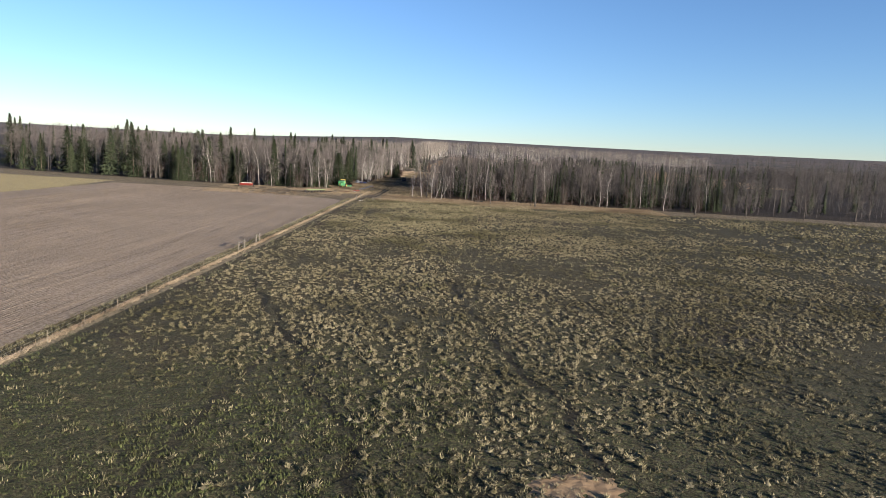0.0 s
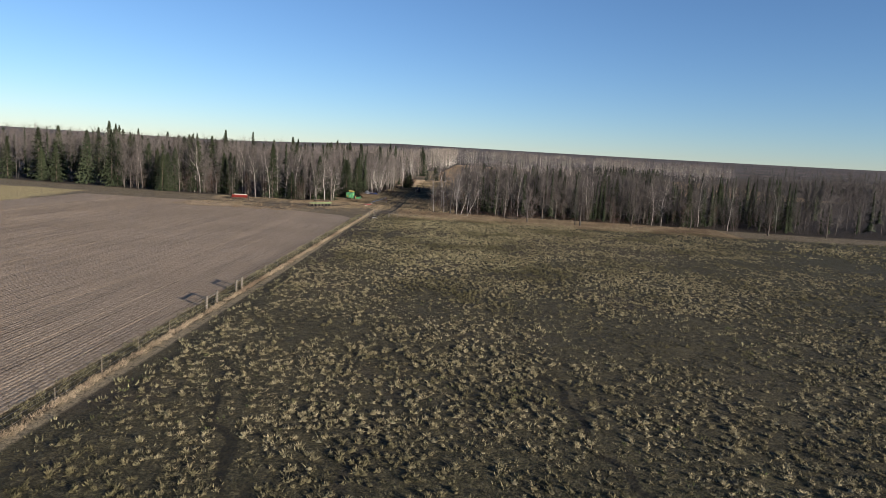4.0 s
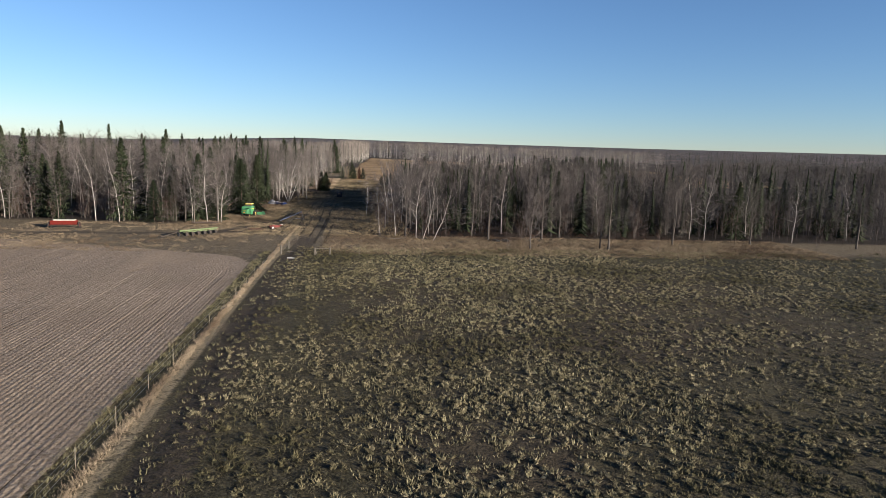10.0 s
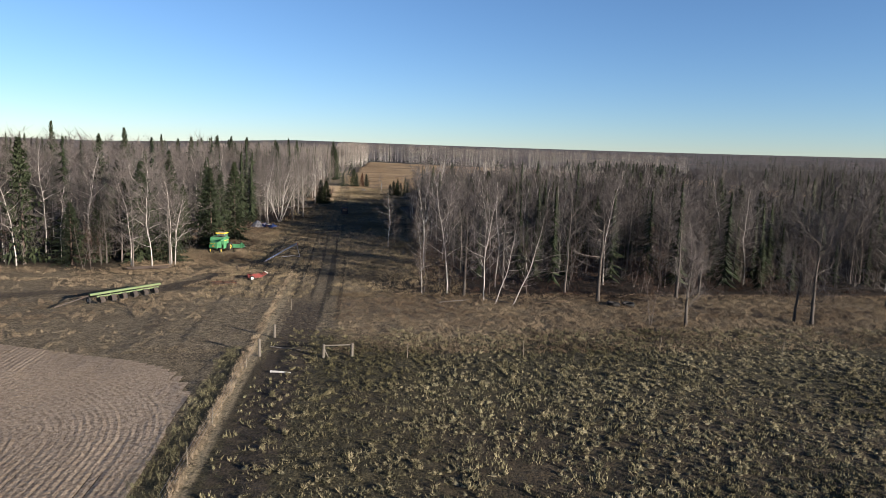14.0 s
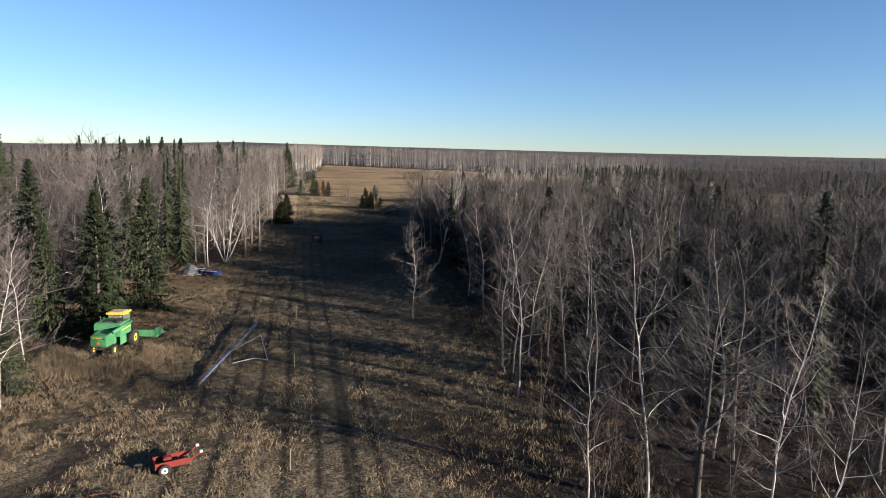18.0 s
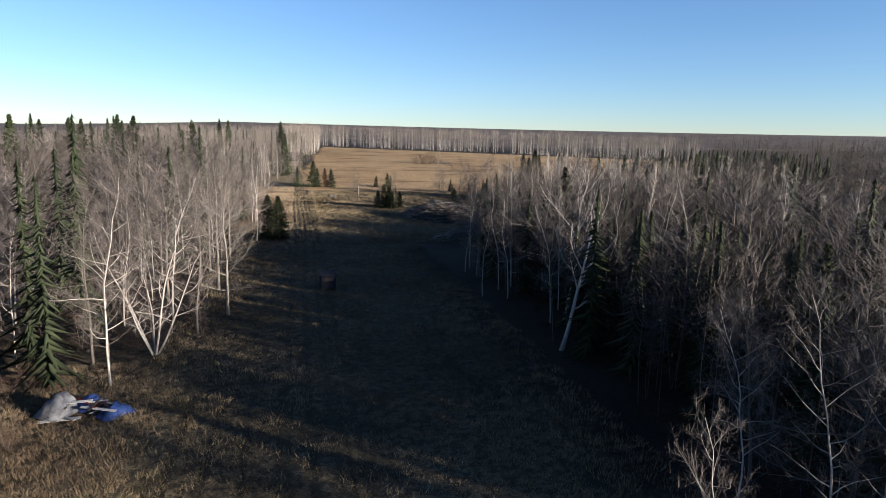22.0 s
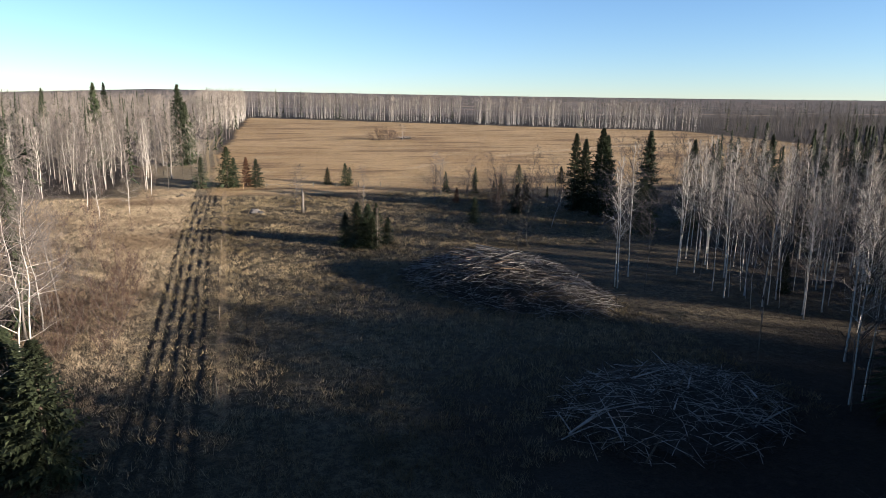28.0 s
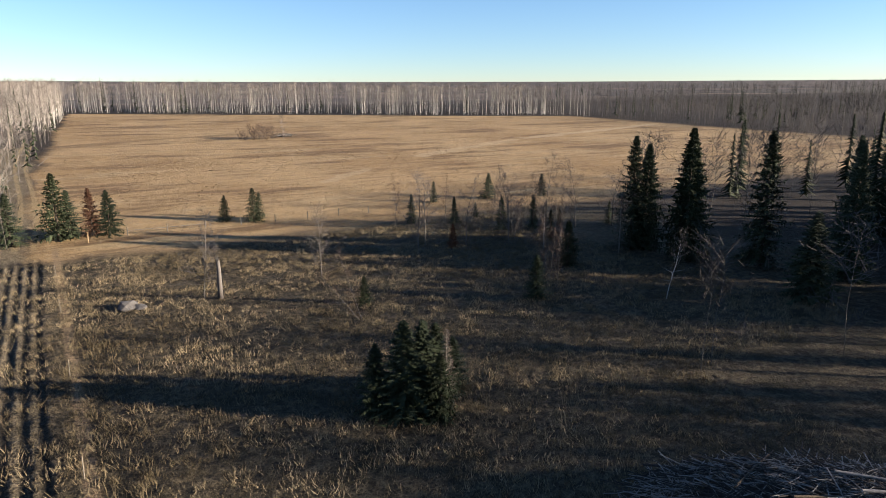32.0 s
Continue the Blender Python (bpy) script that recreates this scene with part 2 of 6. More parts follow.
track(-32.9, 0.7, -60, 205, 0.0, (0.036, 0.033, 0.015), 0.95)
track(-31.1, 0.4, -60, 236, 0.25, (0.24, 0.195, 0.12), 0.9)
track(-28.2, 1.6, 120, 224, 0.5, mud, 0.8)                 # muddy way beside the fence
track(-24.7, 0.2, 214, 262, 0.3, (0.02, 0.017, 0.01), 0.9)
track(-26.5, 0.2, 214, 262, 0.3, (0.02, 0.017, 0.01), 0.9)
for k in range(6):
    track(-36.2 + 2.0 * k, 0.16, 225, 300, 0.4, (0.026, 0.021, 0.012), 0.9)
for k in range(4):
    track(-29.8 + 1.45 * k, 0.22, 285, 372, 0.3, (0.0346, 0.0314, 0.0176), 0.85)
for k in range(5):
    track(-30.2 + 1.0 * k, 0.2, 372, 488, 0.3, (0.022, 0.018, 0.0105), 0.9)
track(-24.3, 0.35, 380, 494, 0.0, (0.21, 0.148, 0.086), 0.9)
for k in (-22.6, -21.2):
    track(k, 0.16, 360, 475, 0.4, (0.028, 0.024, 0.014), 0.8)
track(-12.0, 0.35, 20, 84, 2.5, (0.0314, 0.0264, 0.0157), 0.8)
for k in (-29.2, -27.0):
    track(k, 0.35, 494, 660, 0.8, (0.264, 0.195, 0.1), 0.7)


def trail(ax, ay, bx, by, half, tone, strength):
    """A trodden line between two places."""
    global c
    L = math.hypot(bx - ax, by - ay)
    ux, uy = (bx - ax) / L, (by - ay) / L
    along = g.math("ADD", g.math("MULTIPLY", g.math("SUBTRACT", X, ax), ux), g.math("MULTIPLY", g.math("SUBTRACT", Y, ay), uy))
    across = g.math("ABSOLUTE", g.math("SUBTRACT", g.math("MULTIPLY", g.math("SUBTRACT", X, ax), uy), g.math("MULTIPLY", g.math("SUBTRACT", Y, ay), ux)))
    f = AND(g.step(across, half * 1.3, half * 0.7), g.step(along, 0, 3), g.step(along, L, L - 3), strength)
    c = g.mix(f, c, tone)


PATHS = (((-3.6, 27), (-6.2, 37.9), (-10.7, 48.0), (-17.5, 62.7), (-25.8, 81.8)), ((8.4, 33), (6.8, 44.8), (3.4, 60.8), (-0.2, 83.6)))   # trodden by cattle
for way in PATHS:
    for (ax, ay), (bx, by) in zip(way, way[1:]):
        trail(ax, ay - 2, bx, by + 2, 0.34, (0.017, 0.0145, 0.0075), 0.9)
trail(-47, 231, -36, 256, 1.5, mud, 0.85)
trail(-90, 226, -47, 232, 1.3, mud, 0.7)
trail(27, 532, 48, 549, 1.6, (0.315, 0.239, 0.139), 0.8)
trail(70, 566, 137, 600, 2.6, (0.315, 0.239, 0.139), 0.8)
trail(137, 600, 250, 632, 3.2, (0.327, 0.252, 0.151), 0.8)
trail(-20, 640, 60, 668, 2.0, (0.139, 0.0909, 0.044), 0.7)
trail(20, 700, 110, 690, 3.0, (0.315, 0.226, 0.12), 0.6)
grain = g.noise(P, 22.0, 3)
tone = g.t.nodes.new("ShaderNodeVectorMath")
tone.operation = "SCALE"
g.put(tone.inputs[0], c)
g.put(tone.inputs["Scale"], g.math("ADD", g.math("MULTIPLY", g.step(tiny, 0.40, 0.54), 0.5), g.math("ADD", g.math("MULTIPLY", g.step(grain, 0.55, 0.70), 0.55), 0.5)))
c = tone.outputs[0]
g.bump(g.math("ADD", g.math("MULTIPLY", fine_n, 1.0), g.math("ADD", g.math("MULTIPLY", tiny, 0.5), g.math("MULTIPLY", grain, 0.25))), 0.9, 0.3)
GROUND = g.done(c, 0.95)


def furrow_soil():
    n = Nodes("tilled_soil")
    p = n.pos()
    c = n.mix(n.step(n.noise(p, 0.05, 4), 0.35, 0.65), (0.232, 0.180, 0.124), (0.282, 0.222, 0.156))
    c = n.mix(n.step(n.noise(p, 3.0, 4), 0.42, 0.62), c, (0.175, 0.13, 0.086))
    c = n.mix(n.step(n.noise(p, 9.0, 2), 0.66, 0.72), c, (0.40, 0.335, 0.245))
    c = n.mix(n.math("MULTIPLY", n.step(n.noise(n.scaled(p, (0.3, 0.05, 1)), 1.0, 4), 0.4, 0.8), 0.18), c, (0.33, 0.255, 0.17))
    n.bump(n.noise(p, 5.0, 4), 0.9, 0.12)
    return n.done(c, 0.95)


SOIL = furrow_soil()
BIRCH = bark("birch_bark", (0.44, 0.415, 0.38), (0.289, 0.264, 0.233), (0.0377, 0.0314, 0.0283), 0.8)
ASPEN = bark("aspen_bark", (0.50, 0.475, 0.42), (0.36, 0.335, 0.29), (0.06, 0.05, 0.045), 0.6)
PALEBARK = bark("pale_grey_bark", (0.23, 0.21, 0.18), (0.14, 0.126, 0.108), (0.07, 0.06, 0.05), 0.5)
GREYBARK = bark("grey_bark", (0.132, 0.117, 0.102), (0.085, 0.0748, 0.0646), (0.0298, 0.0255, 0.0213), 0.3)
SPRUCEBARK = bark("spruce_bark", (0.0944, 0.0723, 0.0566), (0.0566, 0.044, 0.0346), (0.0252, 0.0189, 0.0157), 0.3)
OAKBARK = bark("dark_furrowed_bark", (0.085, 0.074, 0.063), (0.05, 0.043, 0.037), (0.02, 0.017, 0.014), 0.3)
DEADBARK = bark("weathered_wood", (0.239, 0.22, 0.195), (0.163, 0.148, 0.129), (0.0566, 0.0503, 0.044), 0.4)


def twig(name, a, b):
    n = Nodes(name)
    return n.done(n.mix(n.math("ADD", n.math("MULTIPLY", n.island(), 0.35), n.math("MULTIPLY", n.step(n.noise(n.scaled(n.pos(), (1, 1, 0.25)), 0.2, 2), 0.3, 0.7), 0.65)), a, b), 0.8)


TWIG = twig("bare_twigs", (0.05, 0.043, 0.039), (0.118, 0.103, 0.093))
# darker copy of bare_twigs, with the inner wood's shade in its colour
SHADETWIG = twig("shaded_twigs", (0.03, 0.026, 0.024), (0.075, 0.066, 0.06))
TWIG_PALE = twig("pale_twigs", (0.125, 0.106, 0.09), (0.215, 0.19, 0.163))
TWIG_RED = twig("red_brown_twigs", (0.036, 0.021, 0.0155), (0.072, 0.046, 0.034))
NEEDLE = twig("spruce_needles", (0.0135, 0.0195, 0.0092), (0.034, 0.0435, 0.0195))
NEEDLE_DEEP = twig("darker_needles", (0.0105, 0.0155, 0.007), (0.027, 0.036, 0.0155))
NEEDLE_RED = twig("dead_needles", (0.06, 0.027, 0.015), (0.10, 0.048, 0.026))
NEEDLE_GREY = twig("grey_dead_twigs", (0.075, 0.060, 0.047), (0.125, 0.104, 0.084))
GRASS = ragged("pasture_tufts", (0.085, 0.078, 0.041), (0.215, 0.194, 0.114), (0.048, 0.044, 0.021))
TUSSOCK = ragged("bunch_grass", (0.095, 0.081, 0.044), (0.25, 0.218, 0.133), (0.072, 0.064, 0.031))
STRAWGRASS = ragged("straw_tufts", (0.18, 0.142, 0.094), (0.33, 0.265, 0.18), (0.12, 0.088, 0.057))
GRASS_GREEN = ragged("green_tufts", (0.04, 0.05, 0.016), (0.07, 0.08, 0.028), (0.05, 0.05, 0.02))
HAYGRASS = ragged("tall_dry_grass", (0.12, 0.092, 0.058), (0.22, 0.173, 0.113), (0.085, 0.061, 0.038))
LANEGRASS = ragged("clearing_grass", (0.12, 0.094, 0.055), (0.28, 0.222, 0.138), (0.085, 0.066, 0.036))
BRACKEN = ragged("brown_weeds", (0.034, 0.018, 0.011), (0.056, 0.034, 0.0205), (0.027, 0.014, 0.009))


# ---- mesh helpers ----
class Shape:
    """Collects vertices and faces (with material slots) for one mesh."""

    def __init__(self):
        self.v, self.f, self.k = [], [], []

    def tube(self, pts, radii, sides=4, slot=0, cap=False):
        n0 = len(self.v)
        pts = [Vector(p) for p in pts]
        for i, p in enumerate(pts):
            d = (pts[min(i + 1, len(pts) - 1)] - pts[max(i - 1, 0)]).normalized()
            a = d.orthogonal().normalized() if i == 0 else (a - d * a.dot(d)).normalized()
            b = d.cross(a)
            for s in range(sides):
                w = 2 * math.pi * s / sides
                self.v.append(tuple(p + (a * math.cos(w) + b * math.sin(w)) * radii[i]))
        for i in range(len(pts) - 1):
            for s in range(sides):
                q = n0 + i * sides
                self.f.append((q + s, q + (s + 1) % sides, q + sides + (s + 1) % sides, q + sides + s))
                self.k.append(slot)
        if cap:
            self.f.append(tuple(n0 + s for s in reversed(range(sides))))
            self.f.append(tuple(n0 + (len(pts) - 1) * sides + s for s in range(sides)))
            self.k += [slot, slot]

    def spike(self, p, q, r, slot=0):
        """A tapering three-sided twig from p to the point q."""
        p, q = Vector(p), Vector(q)
        d = (q - p).normalized()
        a = d.orthogonal().normalized()
        b = d.cross(a)
        n = len(self.v)
        for w in (0, 2.094, 4.189):
            self.v.append(tuple(p + (a * math.cos(w) + b * math.sin(w)) * r))
        self.v.append(tuple(q))
        self.f += [(n, n + 1, n + 3), (n + 1, n + 2, n + 3), (n + 2, n, n + 3)]
        self.k += [slot] * 3

    def blade(self, p, q, r, slot=0):
        """A single fine twig or blade of grass."""
        p, q = Vector(p), Vector(q)
        a = (q - p).cross(Vector((0.31, 0.52, 0.8))).normalized() * r
        n = len(self.v)
        self.v += [tuple(p - a), tuple(p + a), tuple(q)]
        self.f.append((n, n + 1, n + 2))
        self.k.append(slot)

    def box(self, c, size, m=None, slot=0):
        n = len(self.v)
        for dx in (-0.5, 0.5):
            for dy in (-0.5, 0.5):
                for dz in (-0.5, 0.5):
                    p = Vector((c[0] + dx * size[0], c[1] + dy * size[1], c[2] + dz * size[2]))
                    self.v.append(tuple(m @ p if m else p))
        self.f += [tuple(n + i for i in q) for q in ((0, 1, 3, 2), (4, 6, 7, 5), (0, 4, 5, 1), (2, 3, 7, 6), (0, 2, 6, 4), (1, 5, 7, 3))]
        self.k += [slot] * 6

    def mesh(self, name, *mats, smooth=False):
        me = bpy.data.meshes.new(name)
        me.from_pydata(self.v, [], self.f)
        for m in mats:
            me.materials.append(m)
        me.polygons.foreach_set("material_index", np.array(self.k, dtype=np.int32))
        if smooth:
            me.polygons.foreach_set("use_smooth", np.ones(len(self.f), dtype=bool))
        me.update()
        return me


def under(ob, parent):
    ob.parent = parent
    return ob


# ---- trees ----
def bare_tree(rng, h, r0, first, limbs, reach, rise, subs, twigs, stems=1, spread=0.0, bend=0.02, tw=0.008, sides=6, stout=0.62, pale=False):
    """A leafless tree: trunk in one shape, limbs and twigs in another. Slot 0 of the crown is bark, 1 is twig."""
    trunk, crown = Shape(), Shape()

    def stray(k):
        return Vector((rng.uniform(-k, k), rng.uniform(-k, k), rng.uniform(-k, k)))
    for s in range(stems):
        az = 2 * math.pi * s / max(stems, 1) + rng.uniform(-0.5, 0.5)
        out = spread * (0.7 + 0.6 * rng.random()) if stems > 1 else spread * rng.random()
        hh = h * (1 if s == 0 else rng.uniform(0.68, 0.98))
        n = 11
        pts, rad = [], []
        d, p = Vector((math.cos(az) * out * 1.6, math.sin(az) * out * 1.6, 1)).normalized(), Vector((0, 0, -0.3))
        for i in range(n):
            f = i / (n - 1)
            pts.append(p.copy())
            rad.append(max(0.014, (r0 if stems == 1 else r0 * 0.75) * (1.3 if i == 0 else 1 - f) ** 0.9))
            d = (d + stray(bend * (0.8 + 3.0 * f)) + Vector((0, 0, 0.10 if stems == 1 else 0.03))).normalized()
            p += d * hh / (n - 1)
        k = hh / pts[-1].z
        for q in pts[1:]:
            q.z *= k
        trunk.tube(pts, rad, sides)

        def at(f):
            a = min(max(f, 0), 0.999) * (n - 1)
            i = int(a)
            return pts[i].lerp(pts[i + 1], a - i), rad[i] + (rad[i + 1] - rad[i]) * (a - i)
        for b in range(limbs):
            f = first + (0.985 - first) * ((b + rng.random()) / limbs)
            p, r = at(f)
            ang = b * 2.4 + rng.uniform(-0.6, 0.6)
            u = (f - first) / (1 - first)
            prof = 1.05 - 1.2 * abs(u - 0.34) ** 1.4
            L = reach * hh * prof * rng.uniform(0.6, 1.2)
            el = rise - 0.25 + 0.6 * u + rng.uniform(-0.28, 0.28)
            d = Vector((math.cos(ang) * math.cos(el), math.sin(ang) * math.cos(el), math.sin(el)))
            lp = [p]
            for i in range(5):
                d = (d + stray(0.26) + Vector((0, 0, 0.09))).normalized()
                lp.append(lp[-1] + d * L / 5)
            lr = min(r * 0.62, (0.018 + L * 0.012) * stout)
            crown.tube(lp, [lr, lr * 0.8, lr * 0.62, lr * 0.45, lr * 0.28, 0.006], 3, 0)
            for j in range(subs):
                g2 = 0.18 + 0.8 * (j + rng.random()) / subs
                i = min(int(g2 * 5), 4)
                q = lp[i].lerp(lp[i + 1], g2 * 5 - i)
                d2 = ((lp[i + 1] - lp[i]).normalized() * 0.7 + stray(0.85) + Vector((0, 0, 0.18))).normalized()
                l2 = (L * rng.uniform(0.26, 0.5) + 0.25) * (1.15 - 0.5 * g2)
                m2 = q + d2 * l2 * 0.5
                e2 = m2 + (d2 + stray(0.4) + Vector((0, 0, 0.15))).normalized() * l2 * 0.5
                r2 = max(tw * 1.3, lr * 0.32)
                crown.spike(q, m2.lerp(e2, 0.3), r2, 0 if pale else 1)
                crown.blade(m2, e2, r2 * 0.75, 0 if pale else 1)
                for _k in range(twigs):
                    f3 = rng.uniform(0.15, 1)
                    q3 = q.lerp(m2, f3 * 2) if f3 < 0.5 else m2.lerp(e2, f3 * 2 - 1)
                    d3 = (d2 * 0.7 + stray(0.9) + Vector((0, 0, 0.12))).normalized()
                    crown.blade(q3, q3 + d3 * l2 * rng.uniform(0.3, 0.75), tw * rng.uniform(0.8, 1.4), 1)
    return trunk, crown


def spruce_tree(rng, h, r0, width, whorls, per, sprays, thick, bare=0.06, ragged_by=0.25, short=1.0):
    """A conifer: trunk and tiers of drooping needled boughs."""
    trunk, crown = Shape(), Shape()
    trunk.tube([(0, 0, -0.3), (0.02 * h * rng.uniform(-1, 1) * 0.3, 0, h * 0.5), (0, 0, h)], [r0 * 1.2, r0 * 0.6, 0.015], 6)
    n = whorls * per
    for b in range(n):
        f = bare + (0.99 - bare) * (1 - (1 - (b + rng.random()) / n) ** 1.25)
        z = h * f
        L = (width * h * (1 - f) ** 0.85 + 0.10) * rng.uniform(1 - ragged_by * 1.6, 1.12)
        a = b * 2.399 + rng.uniform(-0.4, 0.4)
        droop = -0.40 + 0.85 * f + rng.uniform(-0.32, 0.28)
        p0 = Vector((0, 0, z))
        d = Vector((math.cos(a), math.sin(a), droop)).normalized()
        p1 = p0 + d * L + Vector((0, 0, 0.10 * L))
        crown.spike(p0, p1, thick * (0.25 + 0.25 * (1 - f)), 0)
        side = Vector((-math.sin(a), math.cos(a), 0))
        for s in range(sprays):
            g2 = 0.2 + 0.78 * (s + 0.6 * rng.random()) / sprays
            q = p0.lerp(p1, g2)
            sg = 1 if s % 2 else -1
            l2 = L * (0.5 - 0.28 * g2) * rng.uniform(0.7, 1.3) * short + 0.14
            dd = (d * 0.8 + side * sg * rng.uniform(0.2, 1.1) + Vector((rng.uniform(-0.4, 0.4), rng.uniform(-0.4, 0.4), rng.uniform(-0.7, 0.35)))).normalized()
            crown.blade(q - dd * 0.05, q + dd * l2, thick * rng.uniform(1.0, 1.9), 0)
            if s % 2:
                crown.blade(q, q + Vector((rng.uniform(-0.2, 0.2), rng.uniform(-0.2, 0.2), -l2 * 0.8)), thick * 1.3, 0)
    for i in range(5):
        a = rng.uniform(0, 6.28)
        crown.spike((0, 0, h * 0.95), (0.15 * math.cos(a), 0.15 * math.sin(a), h * rng.uniform(0.98, 1.03)), thick * 0.7, 0)
    return trunk, crown


KINDS = {}


def kind(name, count, label, category, bark_mat, twig_mat, maker, limb_mat=None):
    """Mesh variants of one sort of tree, one metre of height each unit once scaled."""
    out = []
    for i in range(count):
        rng = random.Random(name + str(i))
        t, c2 = maker(rng)
        out.append((t.mesh("trunk", bark_mat, smooth=True), c2.mesh("crown", limb_mat or bark_mat, twig_mat) if limb_mat is not False else c2.mesh("crown", twig_mat)))
    KINDS[name] = (out, label, category)


U = random.Random
kind("birch_tree", 6, "leafless white-barked birch tree standing in dry grass", "birch", BIRCH, TWIG,
     lambda r: bare_tree(r, 14, 0.085, 0.24, 21, 0.25, 0.55, 9, 12, bend=0.085), BIRCH)
kind("birch_clump", 3, "leafless white birch with several leaning stems", "birch", BIRCH, TWIG,
     lambda r: bare_tree(r, 12, 0.15, 0.22, 13, 0.27, 0.6, 6, 8, stems=r.choice((4, 5)), spread=0.36, bend=0.07, stout=1.0, pale=True), BIRCH)
kind("spreading_birch", 3, "large leafless white birch with crooked spreading limbs", "birch", BIRCH, TWIG,
     lambda r: bare_tree(r, 15, 0.22, 0.24, 11, 0.37, 0.9, 9, 9, spread=0.06, bend=0.08, stout=2.0, pale=True), BIRCH)
kind("poplar_tree", 3, "broad leafless poplar with pale limbs and dense twigs", "poplar", PALEBARK, TWIG,
     lambda r: bare_tree(r, 15, 0.17, 0.17, 28, 0.34, 0.55, 11, 12, bend=0.05, stout=0.8, pale=True), PALEBARK)
kind("aspen_tree", 6, "tall slender leafless aspen with pale grey bark", "aspen", ASPEN, TWIG_PALE,
     lambda r: bare_tree(r, 15, 0.08, 0.36, 20, 0.14, 0.95, 8, 10, bend=0.03, pale=True), ASPEN)
kind("broadleaf_tree", 6, "leafless grey-brown broadleaf tree with a wide crown", "tree", GREYBARK, TWIG,
     lambda r: bare_tree(r, 13, 0.13, 0.15, 25, 0.34, 0.45, 9, 10, bend=0.055), GREYBARK)
kind("oak_tree", 4, "broad leafless tree with a stout dark trunk and rounded crown", "tree", OAKBARK, TWIG,
     lambda r: bare_tree(r, 13, 0.25, 0.17, 24, 0.40, 0.5, 12, 11, bend=0.04, stout=0.8), OAKBARK)
kind("sapling", 4, "slim leafless brown sapling", "sapling", GREYBARK, TWIG_RED,
     lambda r: bare_tree(r, 7, 0.05, 0.10, 14, 0.28, 0.7, 6, 6, stems=2, spread=0.12, tw=0.007, sides=4), GREYBARK)
kind("spruce_tree", 5, "dark green spruce with drooping boughs", "spruce", SPRUCEBARK, NEEDLE,
     lambda r: spruce_tree(r, 13, 0.17, 0.25, 22, 8, 6, 0.11, 0.05, 0.36), False)
kind("fine_spruce", 3, "dark green spruce with drooping boughs", "spruce", SPRUCEBARK, NEEDLE,
     lambda r: spruce_tree(r, 13, 0.17, 0.25, 30, 11, 9, 0.085, 0.04, 0.30, 0.65), False)
kind("shrub", 3, "dense leafless reddish shrub", "shrub", GREYBARK, TWIG_RED,
     lambda r: bare_tree(r, 4, 0.045, 0.04, 9, 0.42, 0.9, 5, 6, stems=4, spread=0.35, tw=0.010, sides=4), TWIG_RED)
kind("dead_spruce", 2, "dead grey spruce with bare drooping twigs", "spruce", DEADBARK, NEEDLE_GREY,
     lambda r: spruce_tree(r, 8, 0.1, 0.17, 20, 7, 6, 0.02), False)
kind("red_spruce", 1, "small dead spruce with rust-red needles", "spruce", SPRUCEBARK, NEEDLE_RED,
     lambda r: spruce_tree(r, 7, 0.09, 0.30, 22, 8, 10, 0.05, short=0.8), False)
BASE = {"birch_tree": 14, "birch_clump": 12, "aspen_tree": 15, "spreading_birch": 15, "poplar_tree": 15, "oak_tree": 13, "broadleaf_tree": 13, "sapling": 7, "spruce_tree": 13, "fine_spruce": 13, "shrub": 4, "dead_spruce": 8, "red_spruce": 7}
place_rng = random.Random(7)


def plant(name, x, y, h, group="", wide=1.0, lean=(0, 0), turn=None, label=""):
    """One tree as a thing of its own with trunk and crown."""
    near = name == "spruce_tree" and (-62 < x < -28 and 245 < y < 400 or -9 < x < 52 and 318 < y < 456)
    variants, lab, cat = KINDS["fine_spruce" if near else name]
    i = place_rng.randrange(len(variants))
    rz = place_rng.uniform(0, 360) if turn is None else turn
    s = h / BASE[name]
    root = new(name)
    root.matrix_world = pose(x, y, height(x, y) - 0.05, lean[0], lean[1], 0) @ pose(0, 0, 0, 0, 0, rz) @ Matrix.Diagonal((s * wide, s * wide, s, 1))
    for part_name, me in zip(("trunk", "crown"), variants[i]):
        under(new(part_name, me), root)
    return tagged(root, label or lab, cat, group)


# ---- ground sheet ----
def axis(lo, hi, fine_lo, fine_hi, stepf):
    v = list(np.arange(fine_lo, fine_hi + 0.1, stepf))
    a, s = fine_hi, stepf
    while a < hi:
        s *= 1.35
        a = min(a + s, hi)
        v.append(a)
    a, s = fine_lo, stepf
    while a > lo:
        s *= 1.35
        a = max(a - s, lo)
        v.insert(0, a)
    return v


def swell(x, y):
    if x < -33.5 and y < 207 + max(0, -0.37 * (x + 40)):
        return -0.16
    if -38 < x < -18 and y < 500:
        return 0
    return 0.10 * noise.noise((x * 0.08, y * 0.08, 0)) - 0.06


gx, gy = axis(-4600, 4600, -160, 160, 4.0), axis(-4600, 4700, -60, 700, 4.0)
verts = [(x, y, height(x, y) + swell(x, y)) for y in gy for x in gx]
w = len(gx)
faces = [(j * w + i, j * w + i + 1, (j + 1) * w + i + 1, (j + 1) * w + i) for j in range(len(gy) - 1) for i in range(w - 1)]
me = bpy.data.meshes.new("ground")
me.from_pydata(verts, [], faces)
me.materials.append(GROUND)
me.polygons.foreach_set("use_smooth", np.ones(len(faces), dtype=bool))
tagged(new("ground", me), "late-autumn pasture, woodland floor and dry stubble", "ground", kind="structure")


